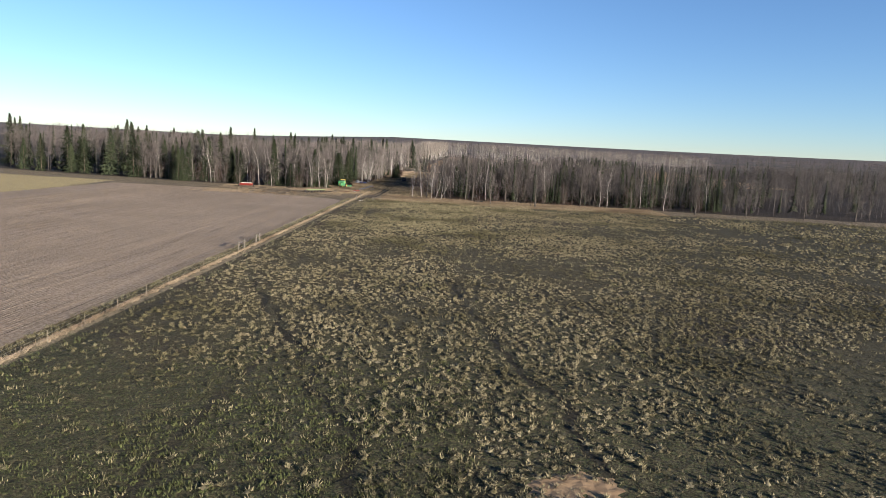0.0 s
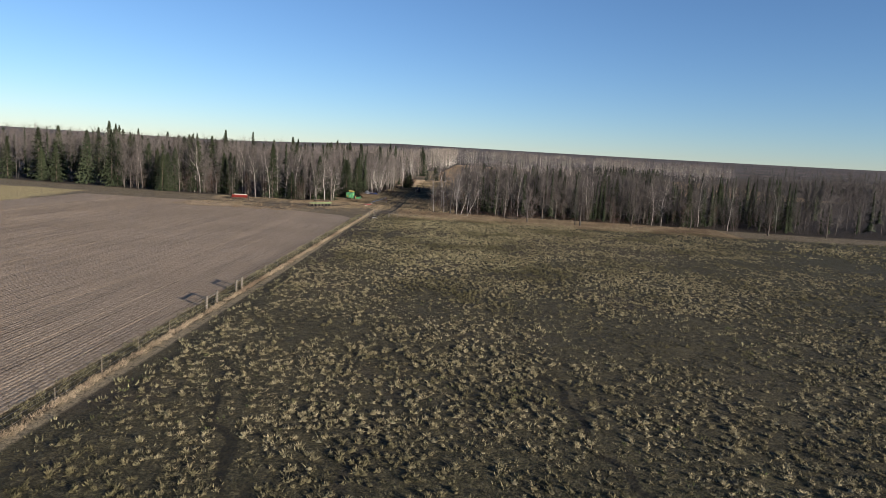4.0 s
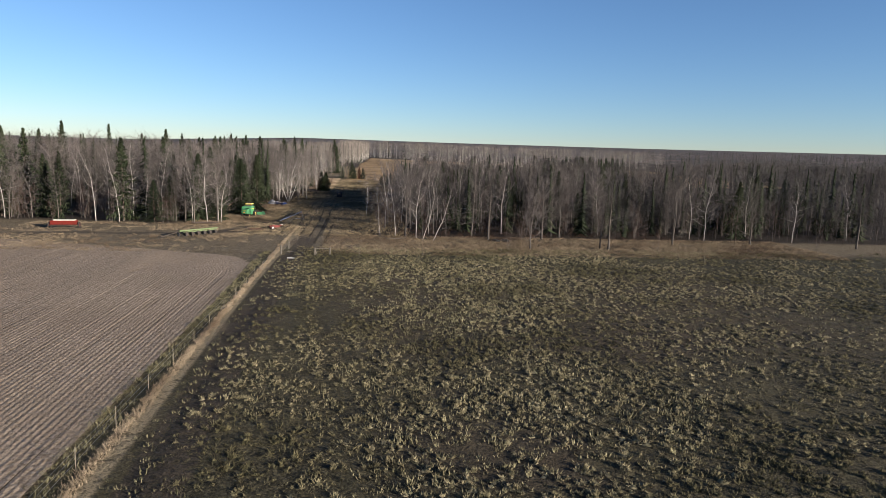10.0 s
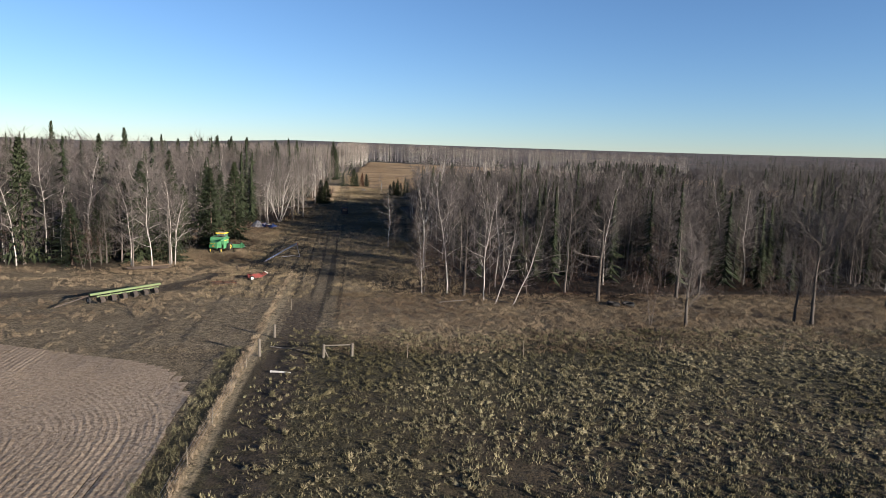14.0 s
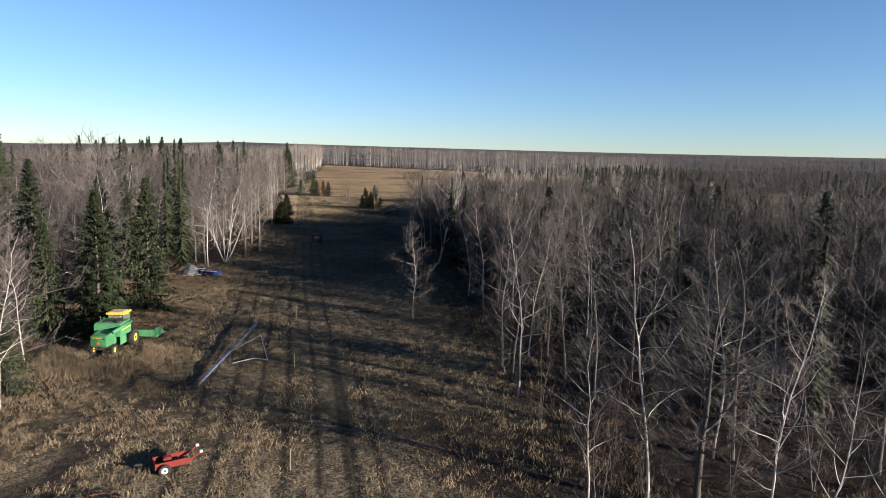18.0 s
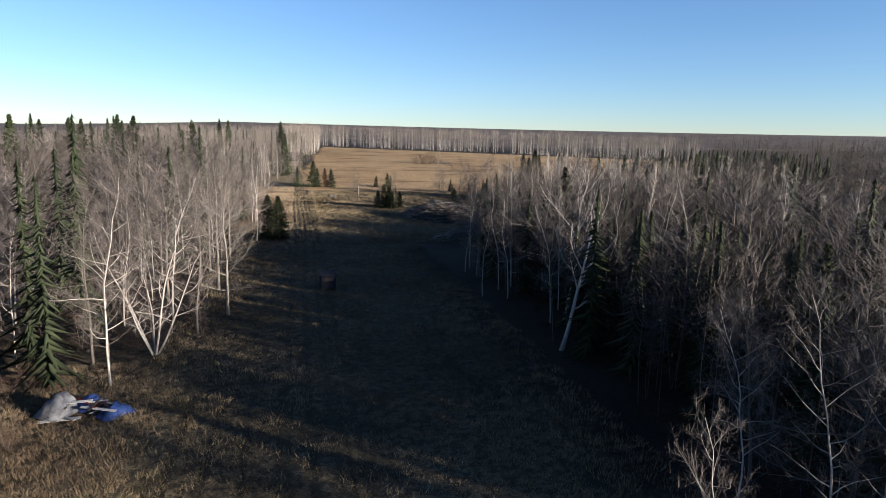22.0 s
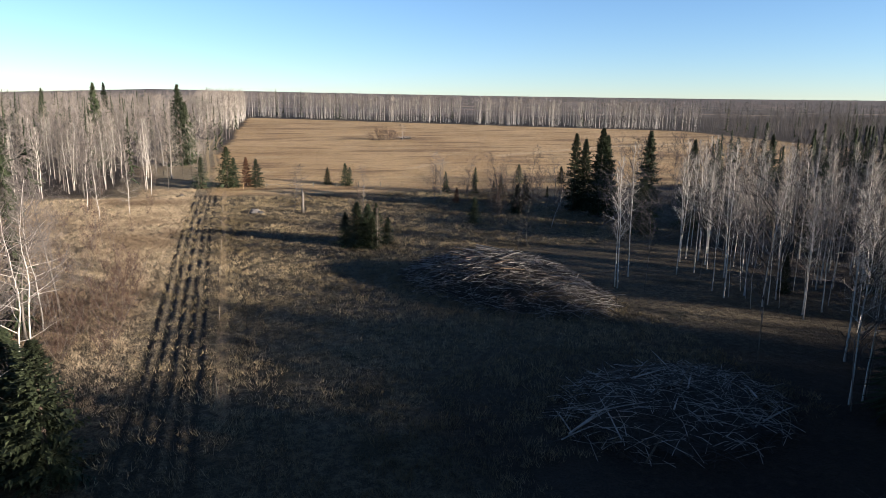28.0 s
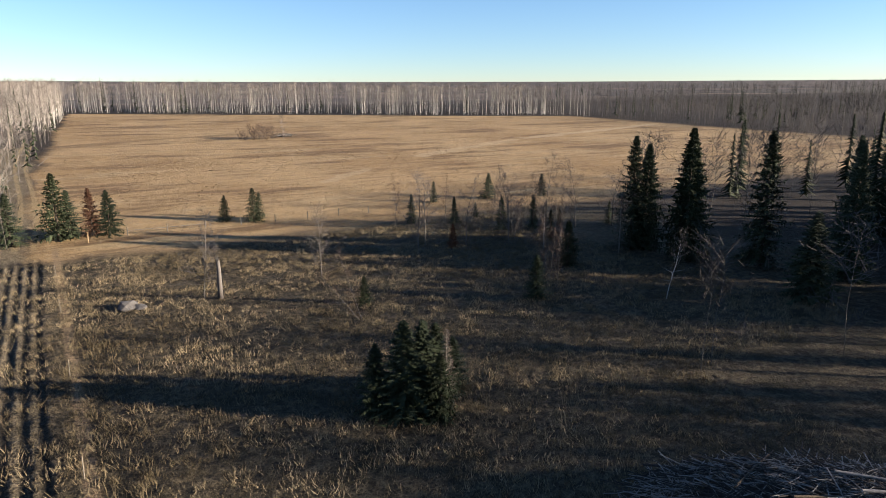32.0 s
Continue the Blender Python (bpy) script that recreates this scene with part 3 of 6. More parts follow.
# ---- tilled field with drilled rows ----
def tilled():
    s = Shape()
    rng = random.Random(3)
    ys = list(np.arange(-60, 180, 8.0)) + list(np.arange(180, 224.5, 2.0))
    x = -33.7
    rows = []
    while x > -117:
        rows.append(x)
        x -= 0.42 if x > -105 else 1.0
    for k, x0 in enumerate(rows):
        wd = 0.42 if x0 > -105 else 1.0
        line_pts = []
        deep = rng.choice((0.004, 0.006, 0.006, 0.008, 0.008, 0.010, 0.012, 0.030))
        turning = x0 > -47.5
        for y in (list(np.arange(-60, 188, 8.0)) + [188.0] if turning else ys):
            top = min(222, 203 - 0.37 * (x0 + 34.5))
            y = min(y, top)
            line_pts.append((x0 + 0.14 * noise.noise((x0, y * 0.3, 1)), y))
        if turning:     # the drill swings round at the headland
            rad = x0 + 48.0
            for q in range(1, 10):
                a = q * math.pi / 18
                line_pts.append((-48.0 + rad * math.cos(a) + 0.05 * noise.noise((x0, q, 1)), 188 + rad * 1.08 * math.sin(a)))
        n = len(s.v)
        for q, (px, py) in enumerate(line_pts):
            a = max(0, q - len(line_pts) + 10) * math.pi / 18 if turning else 0.0
            ux, uy = math.cos(a), math.sin(a)
            zz = height(px, py) + 0.05 + 0.04 * noise.noise((px * 0.5, py * 0.5, 4))
            s.v += [(px, py, zz - deep), (px - wd * 0.5 * ux, py - wd * 0.5 * uy, zz + rng.uniform(0.0, 0.016)), (px - wd * 1.02 * ux, py - wd * 1.02 * uy, zz - 0.02)]
        for i in range(len(line_pts) - 1):
            q = n + i * 3
            for a in (0, 1):
                s.f.append((q + a, q + a + 1, q + a + 4, q + a + 3))
                s.k.append(0)
    # rougher headland beyond the turning rows
    x = -34.1
    while x > -49:
        end = 203 - 0.37 * (x + 34.5) - 5.0 * math.exp((x + 34.1) / 1.8)
        n = len(s.v)
        hs = np.linspace(186, end, 10)
        for y in hs:
            zz = height(x, y) + 0.02 + 0.05 * noise.noise((x * 0.9, y * 0.9, 4))
            s.v += [(x, y, zz), (x - 0.71, y, zz + rng.uniform(-0.02, 0.02))]
        for i in range(9):
            q = n + 2 * i
            s.f.append((q, q + 1, q + 3, q + 2))
            s.k.append(0)
        x -= 0.7
    return s.mesh("tilled_field", SOIL)


tagged(new("tilled_field", tilled()), "bare brown tilled field with drilled rows", "field", kind="structure")


# ---- rough sward: uneven sheets where the turf shows its lumps ----
def rut(x, y):
    """How deep the wheels have pressed the ground."""
    d = 0.0
    wob = 0.3 * math.sin(y * 0.045)
    if 285 < y <= 372:
        d = max(d, *(1 - abs(x + wob + 29.8 - 1.45 * k) / 0.32 for k in range(4)))
    if 372 < y < 488:
        wob += 0.10 * noise.noise((x * 0.4, y * 0.35, 2))
        d = max(d, *(1.2 - abs(x + wob + 30.2 - 1.0 * k) / (0.26 + 0.12 * noise.noise((k * 3.1, y * 0.25, 5))) for k in range(5)))
    if 222 < y < 288:
        d = max(d, *(1 - abs(x + 0.4 * math.sin(y * 0.045) + 36.2 - 2.0 * k) / 0.28 for k in range(6)))
    return min(1.0, max(0.0, d))


def rough_sheet(name, label, x0, x1, y0, y1, cell, lump, grain):
    rng = random.Random(name)
    nx, ny = int((x1 - x0) / cell), int((y1 - y0) / cell)
    vs = []
    for j in range(ny + 1):
        for i in range(nx + 1):
            x = x0 + (x1 - x0) * i / nx + rng.uniform(-0.3, 0.3) * cell
            y = y0 + (y1 - y0) * j / ny + rng.uniform(-0.3, 0.3) * cell
            edge = min(i, nx - i, j, ny - j) * cell / 2.5
            k = min(1.0, edge)
            z = 0.5 * lump * (1 + noise.noise((x * 0.55, y * 0.55, 2))) * 0.8 + grain * rng.random() ** 2 * (0.7 + 0.9 * max(0, noise.noise((x * 0.1, y * 0.1, 7))))
            z -= (0.05 if y < 372 else 0.20) * rut(x, y)
            vs.append((x, y, height(x, y) + max(swell(x, y), -0.05) + 0.03 + (z * k - 0.16 * (1 - k))))
    fs = [(j * (nx + 1) + i, j * (nx + 1) + i + 1, (j + 1) * (nx + 1) + i + 1, (j + 1) * (nx + 1) + i) for j in range(ny) for i in range(nx)]
    me = bpy.data.meshes.new(name)
    me.from_pydata(vs, [], fs)
    me.materials.append(GROUND)
    me.polygons.foreach_set("use_smooth", np.ones(len(fs), dtype=bool))
    tagged(new(name, me), label, "grass", kind="structure")


rough_sheet("pasture_turf", "lumpy half-dry pasture turf", -30.6, 70, 18, 213, 0.46, 0.14, 0.07)
rough_sheet("lane_turf", "rough dry turf along the lane", -44, -5, 206, 372, 0.34, 0.10, 0.09)
rough_sheet("clearing_turf", "rough dry turf of the clearing", -23.4, 46, 370, 492, 0.42, 0.12, 0.11)
rough_sheet("track_turf", "turf cut up by wheel ruts", -33.5, -22.8, 370, 492, 0.21, 0.12, 0.09)

# ---- trees that stand out singly: x, y, height ----
for name, group, spots in (
    ("oak_tree", "trees along the pasture margin", [(6.9, 226.8, 13.5), (12.6, 215.8, 9.5), (18.5, 229.4, 12), (27.5, 215.9, 12.4), (22.8, 231.5, 10), (26.3, 217.2, 9), (-9.3, 229.9, 11.4), (44, 224, 10.5), (62, 226, 11), (83, 222, 11), (102, 226, 12), (121, 224, 11), (141, 228, 12)]),
    ("birch_tree", "birches along the pasture margin", [(-14.4, 231.5, 9.7), (-7.3, 227.1, 12.7), (-11.2, 231.3, 14.7), (53.1, 234.4, 12.8), (55.2, 232, 14), (68.9, 238.7, 15), (-8.4, 257.2, 12.5), (-16.6, 272.6, 10.3), (12, 238, 14), (34, 239, 14), (92, 236, 13), (-4, 236, 14), (75, 231, 13)]),
    ("sapling", "saplings along the pasture margin", [(8.5, 215.6, 7.5), (-12.4, 251.6, 8.1), (-11.8, 234, 6.5), (-10.7, 232.7, 6.1), (-14.3, 230.5, 6), (-13, 242, 7), (36.5, 214.5, 5), (72, 219, 6)]),
    ("birch_tree", "birches beside the western edge of the clearing", [(-49.7, 251.3, 13.5), (-51.1, 246.6, 14), (-54.9, 249.8, 12), (-51.3, 260.7, 11), (-48.9, 250.2, 12), (-65.7, 253, 11), (-75.1, 250, 15), (-73, 252, 14), (-43, 307.4, 15.5), (-51.2, 312.5, 12), (-56.5, 322.6, 11), (-36.7, 383.8, 15.5), (-36.4, 376.2, 15.9), (-38.6, 398.8, 13.4), (-37.5, 392, 13), (-40.1, 467.3, 9.5), (-47.7, 472.2, 13), (-44, 462, 10)]),
    ("poplar_tree", "bare trees beside the western edge of the clearing", [(-36.4, 325.7, 15.4), (-38.7, 337.8, 16.4), (-39.2, 357.6, 14), (-41, 349, 14), (-43.5, 333, 14), (-46, 343, 13), (-41, 366, 14)]),
    ("birch_tree", "birches in the eastern wood", [(0.0, 263.1, 14), (1.2, 264.6, 13), (10.9, 267.8, 14), (-6.8, 278.4, 12.7), (-5, 278.1, 14.1), (-7.3, 283.9, 10.7), (-0.4, 271.7, 14), (-4.8, 343, 9), (-5.7, 345.9, 11.8), (-7.4, 331, 10), (-4.6, 329.8, 12), (1.3, 333.5, 16), (13.6, 335.4, 16), (30.7, 283.4, 12.5), (1.7, 270.2, 13), (-12.6, 247.9, 14), (-11.7, 254.7, 13)]),
    ("sapling", "saplings in the eastern wood", [(-15.3, 274.4, 6), (-0.1, 281.7, 7.4), (-1, 300, 7), (5, 290, 7), (-3, 356, 6)]),
    ("spruce_tree", "spruces by the western wood", [(-47.7, 268.5, 14), (-45.6, 279.5, 15), (-49, 273, 14), (-52.5, 269.5, 11), (-56, 312.7, 14.1), (-55.9, 300, 14), (-32.7, 377.5, 8), (-34.6, 379.6, 8), (-63, 250, 9), (-60.5, 253.5, 10), (-50.5, 253.6, 8), (-57.6, 268, 10), (-83, 252, 13), (-88, 256, 14), (-104, 254, 15), (-107, 251, 13), (-111, 256, 14), (-126, 258, 13), (-150, 262, 14), (-156, 263, 12), (-178, 267, 13)]),
    ("spruce_tree", "spruces in the eastern wood", [(4.2, 334.9, 15.7), (41.3, 455.4, 15), (43.0, 454.6, 14), (42.3, 447.5, 16.3), (43.8, 448.3, 15), (47.7, 440.8, 16.1), (39.5, 430.3, 9), (-5, 262, 9), (8, 296, 12), (2, 318, 8)]),
    ("spruce_tree", "small spruces in the clearing", [(-6.6, 430.4, 6.6), (-5.0, 430.8, 6.2), (-3.6, 431.5, 5.6), (-4.8, 428.9, 4.6), (-8.0, 431.6, 5.0), (-1.8, 432.2, 4.0), (1.0, 452.7, 3.0), (16.4, 445, 4.7), (28.2, 453.3, 5.6), (-29.3, 500.8, 7.3), (-23.6, 501.3, 9.5), (-17.1, 501.5, 6.7), (-22.1, 502, 7), (-0.1, 503.3, 4.2), (3.8, 500.7, 5.5), (5.2, 502.2, 4.4), (50, 500, 5), (61, 497, 4.5), (38, 501, 4)]),
    ("broadleaf_tree", "young trees in the clearing", [(-12, 463.1, 8.5), (1.2, 464.6, 7.9), (17.4, 470.8, 9.9), (19.2, 471.8, 9), (29.7, 466.9, 10), (24, 469, 9), (39.1, 470, 11), (45, 470, 10), (51, 468, 10), (35, 474, 9)]),
):
    for x, y, h in spots:
        plant(name, x, y, h, group, wide=1.65 if name == "spruce_tree" and h < 10 else 1.0)
plant("birch_clump", -41.2, 314.0, 11.6, "birches beside the clearing")
plant("spreading_birch", -2.0, 318.5, 16, "old birches beside the clearing")
plant("spreading_birch", -5.8, 310.3, 14.5, "old birches beside the clearing", lean=(0, 11), label="large white birch leaning away from the clearing")
plant("birch_tree", 5.9, 314.7, 15.3, "birches in the eastern wood")
for x, y, h in ((-1.5, 338, 15), (2.5, 342, 15.5), (-4.2, 349, 14.5), (0.2, 353, 15), (8.8, 347, 15)):
    plant("poplar_tree" if int(x * 10) % 3 else "birch_tree", x, y, h, "bare trees at the eastern edge of the clearing")
plant("birch_tree", -4.2, 225.1, 11, "birches along the pasture margin", lean=(0, 22), turn=0, label="leafless birch leaning over the pasture margin")
plant("birch_tree", -6.2, 225.8, 10, "birches along the pasture margin", lean=(3, 16), turn=0)
plant("spruce_tree", -36.0, 545, 23, label="tall old spruce standing above the wood edge")
plant("spruce_tree", -34.5, 548, 18)
plant("dead_spruce", 37.7, 454, 7.7)
plant("dead_spruce", -3.9, 429.6, 5.8, label="small dead grey spruce among green ones")
plant("dead_spruce", 31.0, 461.0, 6.5)
plant("red_spruce", -19.3, 502.4, 7.0)
plant("red_spruce", 21.5, 468.5, 3.4, label="small orange-brown dead spruce")
plant("sapling", -1.3, 448.3, 7, lean=(0, -25), turn=0, label="thin bare tree leaning steeply")
plant("sapling", -0.8, 391.5, 4.0, label="small bare sapling in front of a brush pile")
plant("birch_tree", 27.5, 437.9, 7.2, lean=(0, 12), turn=0)
for x, y, h in ((50, 432, 15), (58, 436, 15), (62, 428, 16), (66, 440, 15), (56, 412, 14), (70, 418, 16), (52, 398, 13), (75, 431, 15), (68, 406, 14)):
    plant("spruce_tree", x, y, h, "spruces among the aspens", wide=0.85)
for x, y, h in ((49, 379, 11), (54, 388, 13), (34, 396, 5)):
    plant("spruce_tree", x, y, h, "spruces under the aspens")
r = random.Random(77)
for _i in range(8):
    plant("shrub", r.uniform(-11, 34), r.uniform(231, 262), r.uniform(1.5, 3.0), "brushwood of the eastern wood", label="grey-brown leafless bush under birches")
for _i in range(36):
    plant("spruce_tree", r.uniform(-260, -62), r.uniform(275, 470), r.uniform(18, 24), "tall spruces above the western wood", wide=r.uniform(0.7, 0.95))
for _i in range(16):
    plant("spruce_tree", r.uniform(-160, -56), r.uniform(450, 690), r.uniform(18, 25), "tall spruces above the western wood", wide=r.uniform(0.7, 0.95))
for _i in range(22):
    plant("shrub", r.uniform(-38, -32.5), r.uniform(390, 428), r.uniform(2.0, 4.0), "shrubs beside the straw strip")
for _i in range(36):
    plant("shrub", r.uniform(-61, -36), r.uniform(420, 482), r.uniform(1.2, 2.6), "shrubs beside the straw strip", label="low reddish-brown leafless shrub")
for _i in range(8):
    plant("sapling", r.uniform(-46, -37), r.uniform(405, 440), r.uniform(4.5, 7), "shrubs beside the straw strip")
for _i in range(12):
    plant("shrub", r.uniform(-50, -43.5), r.uniform(286, 308), r.uniform(1.2, 2.2), "low shrubs by the rubbish heap", label="low reddish-brown leafless shrub")
for _i in range(26):
    x = r.uniform(20, 62)
    plant("sapling", x, r.uniform(448 + (x - 20) * 0.3, 486), r.uniform(4, 8), "young growth at the end of the clearing")
for _i in range(9):
    plant("spruce_tree", r.uniform(24, 60), r.uniform(462, 488), r.uniform(2.5, 6), "small spruces in the clearing", wide=1.2)
# aspen stand at the end of the eastern wood
r = random.Random(21)
made = 0
while made < 125:
    x, y = 15 + r.random() ** 1.3 * 60, r.uniform(372, 436)
    if y < 396 and x < 24 - (y - 372) * 0.2 or y > 402 + (x - 15) * 0.75 or abs((x - 5) * 0.643 + (y - 404) * 0.766) < 4 and r.random() < 0.75:
        continue
    plant("aspen_tree", x, y, r.uniform(12, 16.5), "aspen stand beside the brush piles", wide=r.uniform(0.8, 1.1))
    made += 1


def in_clear(x, y):
    """Open ground where no wood grows."""
    if y < 230:
        return x > -34 or y < 208 or True
    if -39.5 < x < -12 and y < 300:
        return True
    if -35 < x < -6 and 300 <= y < 372:
        return True
    if -35 < x < 15 and 355 <= y < 425:
        return True
    if -34 < x < 62 and 425 <= y < 486 and y > 402 + (x - 15) * 0.75:
        return True
    if y >= 480 and x > -29 + max(0.0, y - 545) * 0.07 and y + 0.46 * x < 836 and x < 268:
        return True
    if x <= -36 and y < 245 + max(0, (-x - 60)) * 0.13:
        return True
    if -53 < x < -36 and 256 < y < 268 or -51 < x < -36 and 268 <= y < 306:
        return True
    if -64 + max(0.0, 440 - y) * 0.9 < x <= -29 and 414 < y < 488:      # open shrubby ground beside the tracks
        return True
    return False


# nearer rows of the woods, tree by tree
r = random.Random(5)
EDGE = (
    # name, group, count, x0, x1, y0, y1, low, high
    ("birch_tree", "trees of the eastern wood", 9, -11, 70, 232, 262, 11, 16),
    ("broadleaf_tree", "trees of the eastern wood", 30, -10, 80, 231, 262, 10, 15),
    ("spruce_tree", "spruces of the eastern wood", 14, 14, 100, 234, 270, 9, 16),
    ("birch_tree", "trees of the eastern wood", 26, -5, 40, 262, 355, 12, 16),
    ("broadleaf_tree", "trees of the eastern wood", 34, -6, 45, 265, 372, 10, 15),
    ("aspen_tree", "trees of the eastern wood", 22, -3, 45, 290, 375, 13, 17),
    ("spruce_tree", "spruces of the eastern wood", 20, -2, 60, 255, 362, 9, 15),
    ("birch_tree", "trees of the western wood", 22, -125, -48, 246, 285, 12, 17),
    ("broadleaf_tree", "trees of the western wood", 32, -125, -45, 246, 290, 12, 16),
    ("spruce_tree", "spruces of the western wood", 48, -170, -46, 250, 300, 11, 20),
    ("birch_tree", "trees of the western wood", 24, -70, -38, 290, 420, 12, 16),
    ("broadleaf_tree", "trees of the western wood", 36, -75, -38, 290, 430, 12, 16),
    ("birch_tree", "trees of the western wood", 20, -75, -36, 390, 560, 12, 17),
    ("broadleaf_tree", "trees of the western wood", 30, -75, -36, 390, 560, 11, 16),
    ("broadleaf_tree", "trees of the western wood", 24, -125, -54, 247, 258, 9, 13.5),
    ("sapling", "young growth in the woods", 46, -125, -54, 246, 260, 4.5, 9),
    ("sapling", "young growth in the woods", 46, -13, 95, 231, 244, 3.5, 8),
    ("broadleaf_tree", "trees of the eastern wood", 16, -12, 30, 236, 262, 8, 13),
    ("aspen_tree", "pale trees behind the open ground", 30, -78, -40, 486, 560, 12, 16),
    ("poplar_tree", "pale trees behind the open ground", 16, -80, -36, 488, 570, 11, 15),
    ("birch_tree", "pale trees behind the open ground", 14, -90, -60, 420, 500, 12, 16),
    ("sapling", "young growth in the woods", 30, -70, -36, 285, 520, 4, 8),
    ("sapling", "young growth in the woods", 24, -4, 50, 262, 370, 4, 8),
)


def thin_ride(x, y):
    """A thinner strip in the eastern wood, through which the low sun reaches the brush pile."""
    return abs((x - 5) * 0.643 + (y - 404) * 0.766) < 4.5 and (x - 5) * 0.766 - (y - 404) * 0.643 > 10 and r.random() < 0.8


def keep(x, y):
    """The corner of the eastern wood by the lane stands open."""
    return not thin_ride(x, y) and not in_clear(x, y) and not (-12 < x < 20 and 236 < y < 268 and r.random() < 0.45)


for name, group, count, x0, x1, y0, y1, lo, hi in EDGE:
    for _i in range(count):
        x, y = r.uniform(x0, x1), r.uniform(y0, y1)
        if keep(x, y):
            h = r.uniform(lo, hi)
            if abs((x + 3) * 0.643 + (y - 316) * 0.766) < 6 and (x + 3) * 0.766 - (y - 316) * 0.643 > 3:
                h = min(h, r.uniform(6.5, 9.5))         # trees cut low south-east of the old birches to let sun reach them
            plant(name, x, y, h, group, wide=r.uniform(0.85, 1.15))


# ---- deeper woods: joined masses of simpler trees ----
def far_bare(rng, h, limbs, twigs):
    s = Shape()
    bx, by = rng.uniform(-0.5, 0.5), rng.uniform(-0.5, 0.5)
    s.tube([(0, 0, -0.3), (bx, by, h * 0.4), (bx * 0.4, -by, h * 0.7), (0, by * 0.5, h)], [0.05, 0.036, 0.022, 0.007], 3, 0)
    for i in range(limbs):
        f = 0.2 + 0.78 * rng.random() ** 0.65
        a = rng.uniform(0, 6.28)
        L = h * 0.29 * (1.1 - 1.7 * abs(f - 0.6) ** 1.3) * rng.uniform(0.6, 1.25)
        e = rng.uniform(0.1, 1.1)
        p = Vector((bx * math.sin(f * 3.14), by * math.sin(f * 6.28) * 0.5, h * f))
        d = Vector((math.cos(a) * math.cos(e), math.sin(a) * math.cos(e), math.sin(e)))
        q = p + d * L
        s.blade(p, q, 0.034, 1)
        for _k in range(twigs):
            q3 = p.lerp(q, rng.uniform(0.25, 1.0))
            d3 = (d * 0.5 + Vector((rng.uniform(-1, 1), rng.uniform(-1, 1), rng.uniform(-0.4, 0.9)))).normalized()
            s.blade(q3, q3 + d3 * L * rng.uniform(0.35, 0.7), 0.029, 1)
    return s


def far_spruce(rng, h, n, fat=0.30):
    s = Shape()
    wdt = rng.uniform(0.15, 0.22)
    for b in range(n):
        f = 0.04 + 0.94 * (1 - (1 - (b + rng.random()) / n) ** 1.3)
        a = rng.uniform(0, 6.28)
        L = wdt * h * (1 - f) ** 0.85 * rng.uniform(0.35, 1.2) + 0.15
        s.spike((0, 0, h * f + 0.3), (math.cos(a) * L, math.sin(a) * L, h * f - L * rng.uniform(0.1, 0.7) * (1 - f)), fat * (1.1 - f) + fat * 0.25, 0)
    s.spike((0, 0, h * 0.8), (0, 0, h * 1.03), 0.16, 0)
    return s


class Mass:
    """Many simple trees in one mesh."""

    def __init__(self, shapes):
        self.src = []
        for s in shapes:
            tri = [(f[0], f[i], f[i + 1]) for f in s.f for i in range(1, len(f) - 1)]
            ks = [k for f, k in zip(s.f, s.k) for i in range(1, len(f) - 1)]
            self.src.append((np.array(s.v), np.array(tri), np.array(ks)))
        self.v, self.f, self.k, self.n = [], [], [], 0

    def add(self, rng, x, y, z, s, sz=None):
        v, f, k = self.src[rng.randrange(len(self.src))]
        a = rng.uniform(0, 6.28)
        ca, sa2 = math.cos(a) * s, math.sin(a) * s
        out = np.empty_like(v)
        out[:, 0] = v[:, 0] * ca - v[:, 1] * sa2 + x
        out[:, 1] = v[:, 0] * sa2 + v[:, 1] * ca + y
        out[:, 2] = v[:, 2] * (sz or s) + z
        self.v.append(out)
        self.f.append(f + self.n)
        self.k.append(k)
        self.n += len(v)

    def build(self, name, mats, label, category):
        if not self.v:
            return
        v, f, k = np.concatenate(self.v), np.concatenate(self.f), np.concatenate(self.k)
        me = bpy.data.meshes.new(name)
        me.vertices.add(len(v))
        me.vertices.foreach_set("co", v.astype(np.float32).ravel())
        me.loops.add(len(f) * 3)
        me.loops.foreach_set("vertex_index", f.astype(np.int32).ravel())
        me.polygons.add(len(f))
        me.polygons.foreach_set("loop_start", np.arange(0, len(f) * 3, 3, dtype=np.int32))
        for m in mats:
            me.materials.append(m)
        me.polygons.foreach_set("material_index", k.astype(np.int32))
        me.polygons.foreach_set("use_smooth", np.ones(len(f), dtype=bool))
        me.update(calc_edges=True)
        return tagged(new(name, me), label, category, kind="stuff")


r = random.Random(11)
bare_shapes = [far_bare(r, 14, 34, 7) for _i in range(12)]
spruce_shapes = [far_spruce(r, 14, 170, 0.21) for _i in range(6)]
spruce_dense = [far_spruce(r, 14, 260, 0.19) for _i in range(6)]
bare_small = [far_bare(r, 14, 20, 2) for _i in range(8)]
spruce_small = [far_spruce(r, 14, 26) for _i in range(4)]


